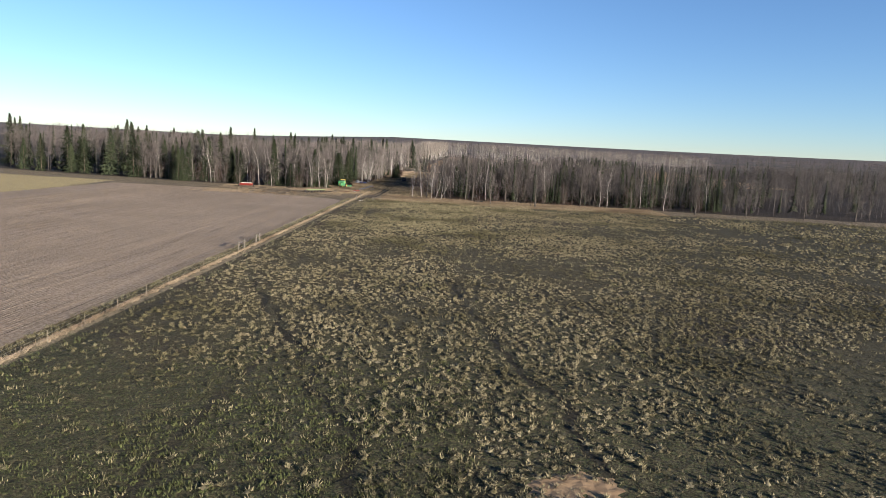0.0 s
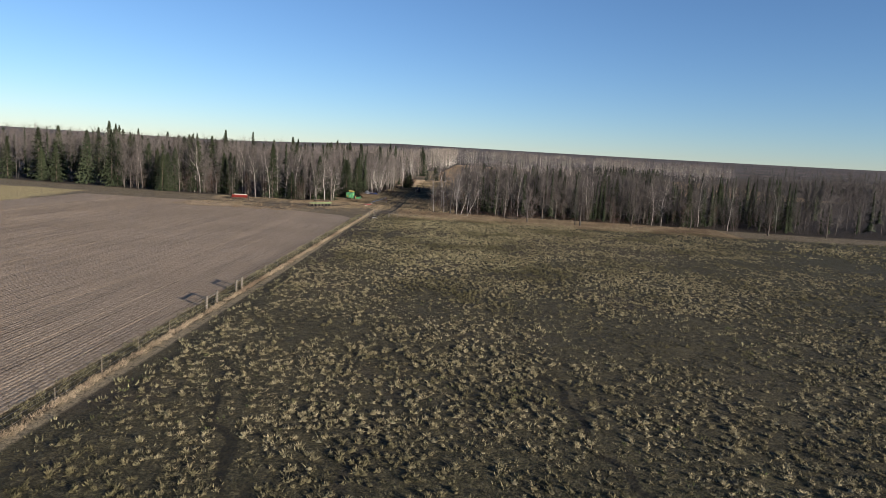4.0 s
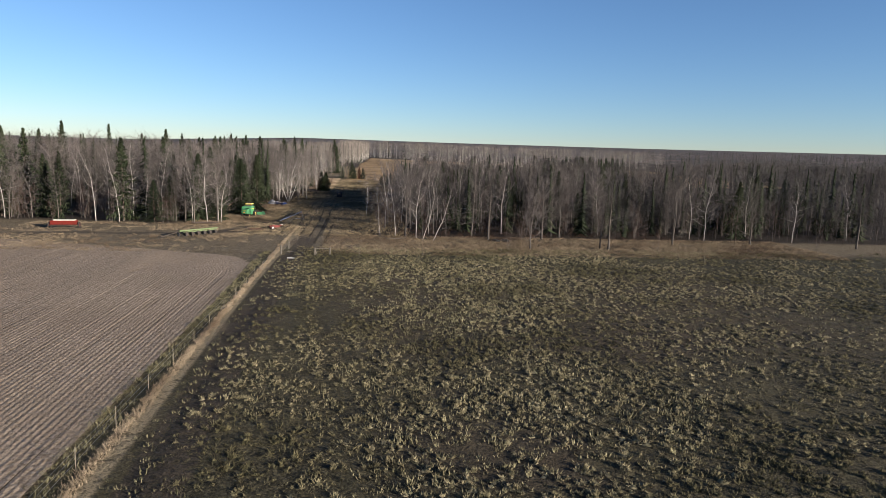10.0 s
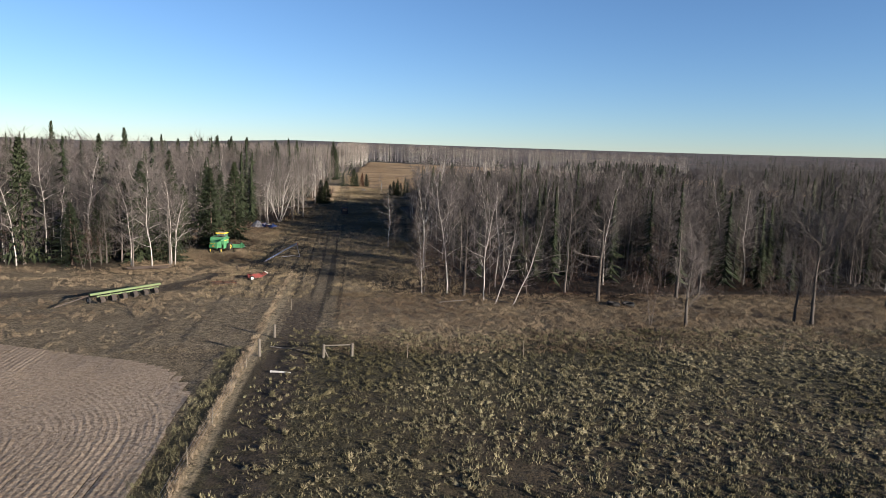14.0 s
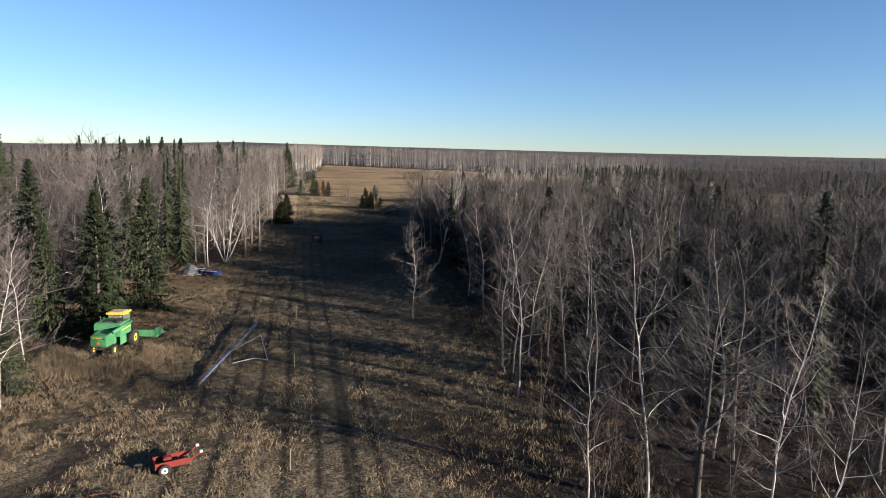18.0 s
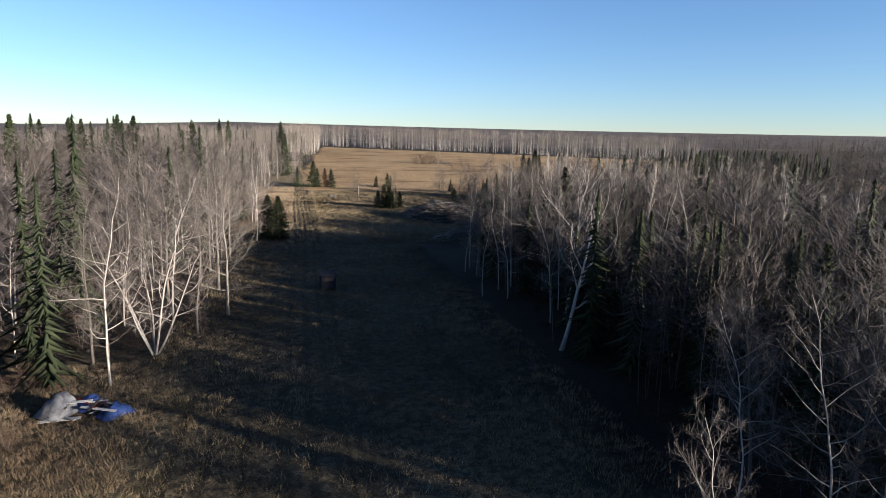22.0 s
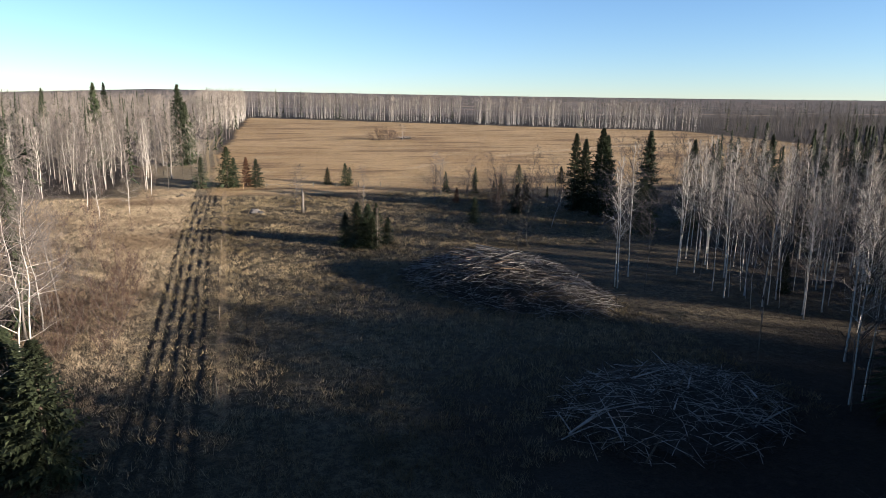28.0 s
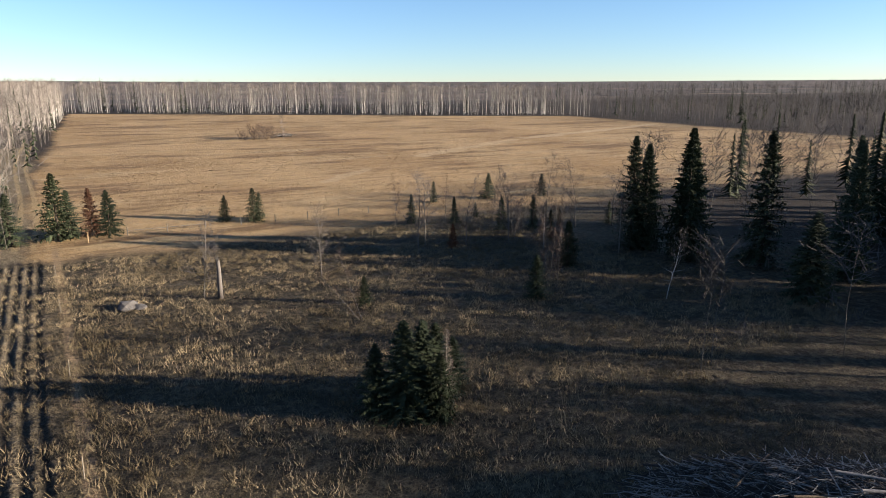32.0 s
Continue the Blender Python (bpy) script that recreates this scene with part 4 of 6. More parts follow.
def wood(name, label, x0, x1, y0, y1, count, spruce_share, lo, hi, twig_mat, trunk_mat, test=None, simple=False, dense=False):
    a, b = Mass(bare_small if simple else bare_shapes), Mass(spruce_small if simple else spruce_dense if dense else spruce_shapes)
    for _i in range(count):
        x, y = r.uniform(x0, x1), r.uniform(y0, y1)
        if not keep(x, y) or (test and not test(x, y)):
            continue
        hh = r.uniform(lo, hi)
        patch = noise.noise((x * 0.02, y * 0.02, 9)) * 0.9
        if r.random() < spruce_share * max(0.0, 1 + 2.2 * patch) and (dense or not (0 < x < 90 and 358 < y < 480)):
            b.add(r, x, y, height(x, y), hh / 14 * r.uniform(0.8, 1.1), hh / 14 * 1.1)
        else:
            a.add(r, x, y, height(x, y), hh / 14 * r.uniform(0.9, 1.25), hh / 14)
    a.build(name, (trunk_mat, twig_mat), label, "woodland")
    b.build(name, (NEEDLE_DEEP,), label.replace("leafless trees", "dark spruces"), "woodland")


wood("eastern_wood", "deep wood of leafless trees east of the clearing", -8, 190, 236, 480, 820, 0.26, 8, 15.5, SHADETWIG, GREYBARK)
wood("eastern_wood", "wider wood of leafless trees to the east", 150, 520, 225, 640, 1100, 0.17, 10, 15, SHADETWIG, GREYBARK, simple=True)
wood("eastern_wood", "thicket of leafless trees along the clearing", -6, 75, 236, 300, 340, 0.3, 6, 12.5, SHADETWIG, GREYBARK)
wood("eastern_wood", "thicket of leafless trees deeper along the clearing", -4, 75, 290, 372, 620, 0.34, 7.5, 12.5, SHADETWIG, GREYBARK)
wood("eastern_wood", "young dark spruces among leafless trees", 18, 110, 248, 345, 230, 0.6, 6, 12, SHADETWIG, GREYBARK)
# extra spruces packed in here to keep the low sun off the lane
wood("eastern_wood", "dense spruces and leafless trees added to shade the lane", 0, 34, 272, 338, 340, 0.55, 8, 12, SHADETWIG, GREYBARK, dense=True)
wood("eastern_wood", "dense spruces and leafless trees behind the brush piles", 15, 62, 318, 366, 150, 0.25, 6, 11, SHADETWIG, GREYBARK, dense=True)
wood("eastern_wood", "low thicket of leafless trees by the margin", 34, 110, 234, 262, 260, 0.08, 3.5, 8.5, SHADETWIG, GREYBARK)
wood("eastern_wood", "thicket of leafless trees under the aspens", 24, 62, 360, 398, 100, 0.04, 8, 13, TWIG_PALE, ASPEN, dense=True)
wood("eastern_wood", "closed wood of leafless trees by the shaded clearing", 2, 40, 326, 372, 300, 0.08, 8, 13, SHADETWIG, GREYBARK, dense=True)
# mostly unseen trees added behind the aspen stand to shade the clearing
wood("eastern_wood", "tall dense spruces and leafless trees added to shade the clearing", 66, 112, 388, 442, 170, 0.7, 12, 16.5, SHADETWIG, GREYBARK, dense=True)
wood("western_wood", "deep wood of leafless trees west of the clearing", -230, -40, 256, 480, 850, 0.26, 12, 18.5, TWIG, GREYBARK)
wood("western_wood", "wood of leafless trees beside the far stubble", -150, -8, 480, 840, 1400, 0.16, 12.5, 17, TWIG_PALE, GREYBARK, simple=True)
wood("far_wood", "pale wall of leafless trees behind the stubble field", -40, 275, 700, 900, 3600, 0.02, 15, 18.5, TWIG_PALE, ASPEN, lambda x, y: y + 0.46 * x < 875, simple=True)
wood("far_wood", "far wood of leafless trees east of the stubble", 260, 420, 480, 760, 900, 0.08, 11, 15, SHADETWIG, GREYBARK, simple=True)
wood("far_wood", "distant canopy of leafless trees", -700, 1100, 860, 1900, 2600, 0.12, 9, 14, SHADETWIG, GREYBARK, simple=True)
wood("far_wood", "distant canopy of leafless trees far west", -900, -180, 300, 1100, 2000, 0.25, 8.5, 13, SHADETWIG, GREYBARK, simple=True)
wood("far_wood", "distant canopy of leafless trees far east", 450, 1400, 150, 1100, 1700, 0.12, 13, 18, SHADETWIG, GREYBARK, simple=True)

# ---- grass ----
def tuft(rng, n, h, spread, wdt, mound):
    """A tussock: a low uneven mound of matted grass with blades standing out of it."""
    s = Shape()
    if mound:
        k = [spread * rng.uniform(0.6, 1.25) for _i in range(6)]
        a0 = rng.uniform(0, 6)
        s.v += [(math.cos(a0 + i * 1.047) * k[i], math.sin(a0 + i * 1.047) * k[i], -0.04) for i in range(6)]
        s.v.append((rng.uniform(-0.3, 0.3) * spread, rng.uniform(-0.3, 0.3) * spread, mound * rng.uniform(0.7, 1.2)))
        s.f += [(i, (i + 1) % 6, 6) for i in range(6)]
        s.k += [0] * 6
    for i in range(n):
        a, k2 = rng.uniform(0, 6.28), rng.random() ** 0.5 * spread
        p = Vector((math.cos(a) * k2 * 0.8, math.sin(a) * k2 * 0.8, -0.02))
        o = spread * rng.uniform(0.0, 0.55)
        s.blade(p, p + Vector((math.cos(a) * o, math.sin(a) * o, h * rng.uniform(0.55, 1.1))), wdt * rng.uniform(0.7, 1.3))
    return s


r = random.Random(31)


def tussock(rng):
    """A shaggy bunch of old grass: a low uneven dome with many blades drooping out of it."""
    s = Shape()
    R, H, a0 = rng.uniform(0.16, 0.30), rng.uniform(0.12, 0.22), rng.uniform(0, 6)
    n = 6
    for i in range(n):
        a = a0 + i * 6.2832 / n + rng.uniform(-0.3, 0.3)
        q = R * rng.uniform(0.6, 1.2)
        s.v.append((math.cos(a) * q, math.sin(a) * q, -0.06))
    s.v.append((rng.uniform(-0.4, 0.4) * R, rng.uniform(-0.4, 0.4) * R, H * rng.uniform(0.6, 1.0)))
    for i in range(n):
        s.f.append((i, (i + 1) % n, n))
        s.k.append(0)
    for i in range(18):
        a, k = rng.uniform(0, 6.28), rng.uniform(0.0, 0.8)
        p = Vector((math.cos(a) * R * k, math.sin(a) * R * k, H * (0.55 - 0.5 * k)))
        o = R * rng.uniform(0.1, 0.9)
        s.blade(p, p + Vector((math.cos(a) * o + rng.uniform(-0.05, 0.05), math.sin(a) * o + rng.uniform(-0.05, 0.05), H * rng.uniform(0.25, 1.15))), rng.uniform(0.018, 0.036))
    return s


def loose_tuft(rng):
    """A loose stand of tall dry grass, its blades leaning every way."""
    s = Shape()
    sx, sy = rng.uniform(-0.16, 0.16), rng.uniform(-0.16, 0.16)
    for i in range(11):
        a, k = rng.uniform(0, 6.28), rng.random() ** 0.5 * 0.52
        p = Vector((math.cos(a) * k, math.sin(a) * k, -0.03))
        s.blade(p, p + Vector((sx + rng.uniform(-0.2, 0.2), sy + rng.uniform(-0.2, 0.2), rng.uniform(0.2, 0.58))), rng.uniform(0.014, 0.026))
    return s


tussocks = [tussock(r) for _i in range(14)]
loose_tall = [loose_tuft(r) for _i in range(8)]
low_tufts = [tuft(r, 7, 0.27, 0.32, 0.034, 0) for _i in range(10)]
tall_tufts = [loose_tuft(r) for _i in range(14)]


def meadow(name, label, shapes, mat, count, x0, x1, y0, y1, lo, hi, test=None, power=1.0):
    m = Mass(shapes)
    for _i in range(count):
        x, y = r.uniform(x0, x1), y0 + (y1 - y0) * r.random() ** power
        if test and not test(x, y):
            continue
        s = r.uniform(lo, hi)
        m.add(r, x, y, height(x, y) + 0.05, s, s * r.uniform(0.7, 1.1))
    return m.build(name, (mat,), label, "grass")


def patchy(x, y, scale=0.045, cut=-0.05):
    return noise.noise((x * scale, y * scale, 3)) + 0.8 * noise.noise((x * 0.35, y * 0.35, 5)) > cut + r.uniform(-0.3, 0.3)


meadow("pasture_grass", "short half-dry pasture grass", low_tufts, GRASS, 24000, -30.4, 62, 20, 212, 0.55, 1.2, lambda x, y: patchy(x, y, 0.045, -0.55) and r.random() > (x - 10) / 80)
def bunched(x, y):
    """Tussocks gather in patches, thin out towards the bare ground and leave the trodden paths free."""
    for way in PATHS:
        for (ax, ay), (bx, by) in zip(way, way[1:]):
            if ay <= y <= by and abs(x - ax - (bx - ax) * (y - ay) / (by - ay)) < 0.55:
                return False
    if y < 46 and x < -4 and r.random() < 0.6:
        return False
    a = noise.noise((x * 0.035, y * 0.035, 3)) + 0.7 * noise.noise((x * 0.13, y * 0.13, 5)) + 0.6 * noise.noise((x * 0.45, y * 0.45, 6))
    return a > -0.15 + r.uniform(-0.45, 0.35) + (0.25 if x > 25 and y > 120 else 0)


meadow("pasture_grass", "shaggy half-dry tussocks of the pasture", tussocks, TUSSOCK, 60000, -28.5, 68, 20, 214, 0.6, 1.35, bunched)
meadow("pasture_grass", "shaggy tussocks farther out in the pasture", tussocks, TUSSOCK, 7000, 68, 150, 60, 214, 0.9, 1.7, bunched)
meadow("pasture_grass", "half-dry pasture grass farther out", low_tufts, GRASS, 6000, 75, 150, 90, 215, 0.9, 1.8, patchy)
meadow("pasture_grass", "short green patches in the pasture", low_tufts, GRASS_GREEN, 2000, -31, 60, 18, 120, 0.6, 1.3, lambda x, y: noise.noise((x * 0.06, y * 0.06, 8)) > 0.25)
meadow("pasture_grass", "short green turf at the southern corner of the pasture", low_tufts, GRASS_GREEN, 9000, -31, 2, 20, 52, 0.4, 0.9, lambda x, y: r.random() > (y - 30) / 26)
meadow("margin_grass", "dry tan grass along the wood margin", tall_tufts, HAYGRASS, 17000, -28, 70, 206, 231, 0.45, 0.9, lambda x, y: not (x < -22 and abs(x + 26.5) < 1.6))
meadow("margin_grass", "tall dry grass beside the western wood", tall_tufts, HAYGRASS, 14000, -85, -30, 207, 249, 0.4, 0.8, lambda x, y: patchy(x, y) and y < 247 and abs((y - 226) - (x + 90) * 0.14) > 1.6 and not (-47 < x < -35 and abs((y - 231) - (x + 47) * 2.27) < 3.5))
meadow("fence_grass", "strip of tall pale grass under the fence", tall_tufts, STRAWGRASS, 3800, -31.95, -31.45, 5, 246, 0.35, 0.75)
meadow("verge_weeds", "brown weeds on the verge of the tilled field", tall_tufts, GRASS, 2000, -33.8, -32.4, 5, 208, 0.3, 0.8)
meadow("clearing_grass", "dry rough grass in the shaded clearing", tall_tufts, LANEGRASS, 17000, -41, -8, 228, 372, 0.5, 1.1, lambda x, y: patchy(x, y, 0.06, -0.5) and not (abs(x + 26.6) < 1.2 and y < 262) and rut(x, y) < 0.3)
meadow("clearing_grass", "dry rough grass in the open clearing", tall_tufts, LANEGRASS, 26000, -31, 40, 372, 486, 0.6, 1.25, lambda x, y: in_clear(x, y) and patchy(x, y, 0.06, -0.5) and rut(x, y) < 0.25)
meadow("straw_grass", "tall straw-coloured grass by the birches", tall_tufts, STRAWGRASS, 9000, -42, -30.5, 385, 500, 0.4, 0.9)
meadow("straw_grass", "tall tan grass over the open shrubby ground", tall_tufts, STRAWGRASS, 13000, -64, -31, 412, 490, 0.5, 1.1, lambda x, y: in_clear(x, y))
meadow("stubble_grass", "golden dry grass on the far field", tall_tufts, HAYGRASS, 5000, -28, 110, 486, 600, 0.4, 0.8, patchy)
meadow("undergrowth", "brown weeds and seedlings under the trees", tall_tufts, BRACKEN, 2200, -60, -34, 256, 480, 0.6, 1.6, lambda x, y: not in_clear(x, y))
meadow("undergrowth", "brown weeds and seedlings under the eastern trees", tall_tufts, BRACKEN, 5500, -14, 50, 229, 330, 0.5, 1.3, lambda x, y: not in_clear(x, y))
meadow("bank_grass", "tall golden grass on the bank by the harvester", tall_tufts, HAYGRASS, 11000, -56, -38.5, 244, 312, 0.4, 0.85, lambda x, y: not (-48.5 < x < -40 and 258.5 < y < 270 and (x + 46.5) * 0.88 - (y - 265) * 0.47 > -1.6 and abs((x + 46) * 0.88 - (y - 265) * 0.47) < 1.6) and patchy(x, y, 0.06, -0.5))
meadow("bank_grass", "tall tan grass round the wheels of the harvester", loose_tall, HAYGRASS, 1500, -50.5, -41, 256.5, 264.5, 0.9, 1.5, lambda x, y: not (-47.2 < x < -42.4 and y > 259.8))
meadow("pasture_grass", "denser tan tussocks at the northern end of the pasture", low_tufts, GRASS, 9000, -27, 6, 130, 212, 0.6, 1.3, lambda x, y: patchy(x, y, 0.06, -0.2))

# ---- made things ----
GREEN = plain("green_machine_paint", (0.042, 0.165, 0.07), (0.07, 0.21, 0.098), 1.5, 0.5, 0.0)
GREEN_PALE = plain("faded_green_paint", (0.085, 0.118, 0.05), (0.115, 0.145, 0.07), 2.0, 0.55)
YELLOW = plain("yellow_machine_paint", (0.562, 0.429, 0.0234), (0.484, 0.367, 0.0468), 2.0, 0.4)
RED = plain("red_machine_paint", (0.14, 0.016, 0.012), (0.09, 0.018, 0.013), 2.0, 0.5)
ORANGE = plain("orange_sign", (0.585, 0.156, 0.0234), (0.507, 0.125, 0.0234), 2.0, 0.5)
CREAM = plain("cream_painted_lid", (0.484, 0.452, 0.374), (0.406, 0.374, 0.312), 2.0, 0.5)
WHITE = plain("white_enamel", (0.433, 0.422, 0.398), (0.351, 0.339, 0.316), 3.0, 0.5)
RUBBER = plain("worn_rubber", (0.0172, 0.0164, 0.0156), (0.0351, 0.0328, 0.0296), 4.0, 0.85)
STEEL = plain("grey_steel", (0.203, 0.203, 0.211), (0.133, 0.133, 0.14), 3.0, 0.45, 0.6)
DARK = plain("dark_iron", (0.0351, 0.0328, 0.0312), (0.0702, 0.0546, 0.0429), 3.0, 0.6, 0.3)
RUST = plain("rusty_iron", (0.095, 0.042, 0.024), (0.055, 0.028, 0.018), 4.0, 0.85, 0.1, 0.3)
BLUEMETAL = plain("blue_galvanised_tube", (0.03, 0.045, 0.095), (0.08, 0.1, 0.14), 0.8, 0.5, 0.3)
TARP_BLUE = plain("blue_tarpaulin", (0.012, 0.026, 0.09), (0.025, 0.05, 0.15), 2.0, 0.5)
TARP_WHITE = plain("white_tarpaulin", (0.20, 0.205, 0.21), (0.08, 0.08, 0.084), 2.0, 0.55)
POSTWOOD = plain("grey_post_wood", (0.115, 0.103, 0.083), (0.075, 0.066, 0.054), 5.0, 0.85, 0.0, 0.3)
STAKE = plain("pale_stake", (0.15, 0.13, 0.1), (0.11, 0.095, 0.072), 5.0, 0.8)
CUTWOOD = plain("cut_log_wood", (0.10, 0.072, 0.046), (0.05, 0.037, 0.027), 3.0, 0.9, 0.0, 0.3)
NAVY = plain("dark_navy_board", (0.012, 0.013, 0.019), (0.018, 0.018, 0.024), 2.0, 0.97)
EARTH = plain("bare_yellow_earth", (0.281, 0.195, 0.109), (0.187, 0.125, 0.0702), 1.5, 0.95, 0.0, 0.6)
ROCK = plain("grey_field_stone", (0.10, 0.094, 0.086), (0.06, 0.056, 0.052), 2.0, 0.9, 0.0, 0.4)
WIRE = plain("fence_wire", (0.234, 0.226, 0.218), (0.172, 0.164, 0.156), 2.0, 0.5, 0.8)
glass = Nodes("cab_glass")
glass.bsdf.inputs["Transmission Weight"].default_value = 0.85
glass.bsdf.inputs["IOR"].default_value = 1.3
GLASS = glass.done((0.55, 0.62, 0.62), 0.04)


def part(name, shape, mat, parent, label="", smooth=False, bevel=0.0):
    """Links one shape as one mesh under a thing or a part."""
    me = shape.mesh(name, mat, smooth=smooth)
    if bevel:
        bm = bmesh.new()
        bm.from_mesh(me)
        bmesh.ops.bevel(bm, geom=bm.edges[:], offset=bevel, segments=2, affect="EDGES")
        bm.to_mesh(me)
        bm.free()
    ob = under(new(name, me), parent)
    return tagged(ob, label) if label else ob


def rod(p, q, r, sides=8, mid=None):
    s = Shape()
    s.tube([p] + ([mid] if mid else []) + [q], [r] * (3 if mid else 2), sides, cap=True)
    return s


def block(c, size, m=None):
    s = Shape()
    s.box(c, size, m)
    return s


def prism(profile, x0, x1):
    """A side profile of (y, z) points drawn out across x."""
    s = Shape()
    n = len(profile)
    for x in (x0, x1):
        s.v += [(x, y, z) for y, z in profile]
    s.f.append(tuple(range(n)))
    s.f.append(tuple(reversed(range(n, 2 * n))))
    s.f += [((i + 1) % n, i, n + i, n + (i + 1) % n) for i in range(n)]
    s.k += [0] * (n + 2)
    return s


def ring(r_out, r_in, width, sides=20):
    """A tyre-like ring round the x axis."""
    s = Shape()
    prof = [(r_in, -width * 0.42), (r_out * 0.93, -width * 0.5), (r_out, -width * 0.32), (r_out, width * 0.32), (r_out * 0.93, width * 0.5), (r_in, width * 0.42)]
    m = len(prof)
    for i in range(sides):
        a = 2 * math.pi * i / sides
        s.v += [(x, r * math.cos(a), r * math.sin(a)) for r, x in prof]
    for i in range(sides):
        for j in range(m):
            s.f.append((i * m + j, i * m + (j + 1) % m, ((i + 1) % sides) * m + (j + 1) % m, ((i + 1) % sides) * m + j))
            s.k.append(0)
    return s


def wheel(parent, x, y, r, width, rim_mat, lugs=0, label=""):
    w = part("wheel", ring(r, r * 0.55, width), RUBBER, parent, label, smooth=True)
    w.location = (x, y, r)
    rim = Shape()
    rim.tube([(-width * 0.3, 0, 0), (-width * 0.1, 0, 0), (width * 0.1, 0, 0), (width * 0.3, 0, 0)], [r * 0.57, r * 0.5, r * 0.5, r * 0.57], 16, cap=True)
    part("rim", rim, rim_mat, w, "painted steel rim")
    hub = Shape()
    hub.tube([(-width * 0.42, 0, 0), (width * 0.42, 0, 0)], [r * 0.16, r * 0.16], 10, cap=True)
    part("hub", hub, DARK, w)
    if lugs:
        t = Shape()
        for i in range(lugs):
            a = 2 * math.pi * i / lugs
            for sg in (-1, 1):
                m = pose(0, 0, 0, math.degrees(a + (0.5 * math.pi / lugs if sg > 0 else 0))) @ pose(sg * width * 0.22, 0, r * 1.01, 0, 0, sg * 28)
                t.box((0, 0, 0), (width * 0.5, 0.06, 0.06), m)
        part("tread", t, RUBBER, w)
    return w


# -- combine harvester --
def combine_harvester(x, y, turn):
    root = new("combine_harvester")
    hood = prism([(-3.6, 1.0), (-3.75, 1.25), (-3.7, 2.15), (-2.0, 2.35), (-1.6, 2.1), (-1.6, 0.95)], -0.78, 0.78)
    part("straw_hood", hood, GREEN, root, "light green sheet-metal straw hood", bevel=0.04)
    lower = prism([(-1.7, 0.8), (-1.7, 2.2), (1.5, 2.0), (1.5, 0.95), (0.8, 0.7)], -0.72, 0.72)
    part("separator_body", lower, GREEN, root, bevel=0.03)
    tank = prism([(-1.75, 1.55), (-1.85, 2.75), (-1.5, 2.95), (0.65, 2.95), (0.75, 2.6), (0.75, 1.55)], -1.35, 1.35)
    part("grain_tank", tank, GREEN, root, "green grain tank and engine cover", bevel=0.05)
    for sx in (-1, 1):
        part("side_panel", block((sx * 1.24, -1.0, 1.15), (0.08, 1.35, 0.95)), GREEN, root, bevel=0.02)
        part("stripe", block((sx * 1.385, -0.5, 2.25), (0.02, 2.1, 0.10)), YELLOW, root, "yellow stripe")
    # solid dark slab standing in for the shaded inside of the tank
    part("tank_mouth", block((0.25, -0.45, 3.0), (1.5, 1.3, 0.10)), DARK, root, "dark slab painted as shade in the open tank mouth")
    part("engine_screen", rod((0.9, -1.0, 3.0), (0.9, -1.0, 3.12), 0.42, 18), DARK, root)
    part("exhaust", rod((-0.9, -1.2, 2.9), (-0.9, -1.2, 3.6), 0.06), DARK, root)
    cab = part("cab", block((-0.25, 1.55, 1.95), (1.65, 1.45, 0.35)), GREEN, root, bevel=0.03)
    glass_box = Shape()
    glass_box.box((-0.25, 1.55, 2.72), (1.5, 1.3, 1.15))
    part("window", glass_box, GLASS, cab, "tinted cab window")
    for sx in (-1.02, 0.52):
        for sy in (0.88, 2.22):
            part("cab_post", block((sx, sy, 2.72), (0.08, 0.08, 1.2)), GREEN, cab)
    part("seat", block((-0.25, 1.4, 2.3), (0.5, 0.5, 0.5)), DARK, cab, bevel=0.05)
    roof = part("cab_roof", block((-0.25, 1.5, 3.42), (1.95, 1.95, 0.20)), YELLOW, root, "yellow cab roof with a dusty top", bevel=0.06)
    part("roof_hatch", block((-0.25, 1.45, 3.54), (1.35, 1.35, 0.05)), plain("dusty_roof_panel", (0.42, 0.34, 0.22), (0.34, 0.27, 0.18), 2.0, 0.8), roof)
    for sx in (-1.0, 0.5):
        part("lamp", rod((sx, 2.45, 3.35), (sx, 2.52, 3.35), 0.09, 12), WHITE, roof)
    plat = part("platform", block((-1.35, 1.5, 1.75), (0.6, 1.5, 0.06)), DARK, root)
    for z in (1.95, 2.6):
        part("rail", rod((-1.63, 0.8, z + 0.25), (-1.63, 2.2, z + 0.25), 0.025), GREEN, plat)
    for yy in (0.8, 2.2):
        part("rail_post", rod((-1.63, yy, 1.75), (-1.63, yy, 2.9), 0.025), GREEN, plat)
    for z in (0.5, 0.9, 1.3):
        part("step", block((-1.72, 1.9, z), (0.28, 0.5, 0.04)), DARK, root)
    part("unloading_auger", rod((1.5, 0.5, 2.7), (1.45, -3.6, 2.55), 0.17, 14), GREEN, root, "green unloading auger folded along the side", smooth=True)
    feeder = prism([(1.3, 0.9), (1.3, 1.75), (3.3, 0.95), (3.3, 0.30)], -0.6, 0.6)
    part("feeder_house", feeder, GREEN, root, bevel=0.02)
    for sx in (-1.45, 1.45):
        wheel(root, sx, 1.05, 0.82, 0.55, YELLOW, 18, "large lugged front tyre")
    for sx in (-1.05, 1.05):
        wheel(root, sx, -2.75, 0.5, 0.32, YELLOW, 0, "small rear tyre")
    part("rear_axle", rod((-1.05, -2.75, 0.5), (1.05, -2.75, 0.5), 0.07), DARK, root)
    part("front_axle", rod((-1.4, 1.05, 0.82), (1.4, 1.05, 0.82), 0.13), GREEN, root)
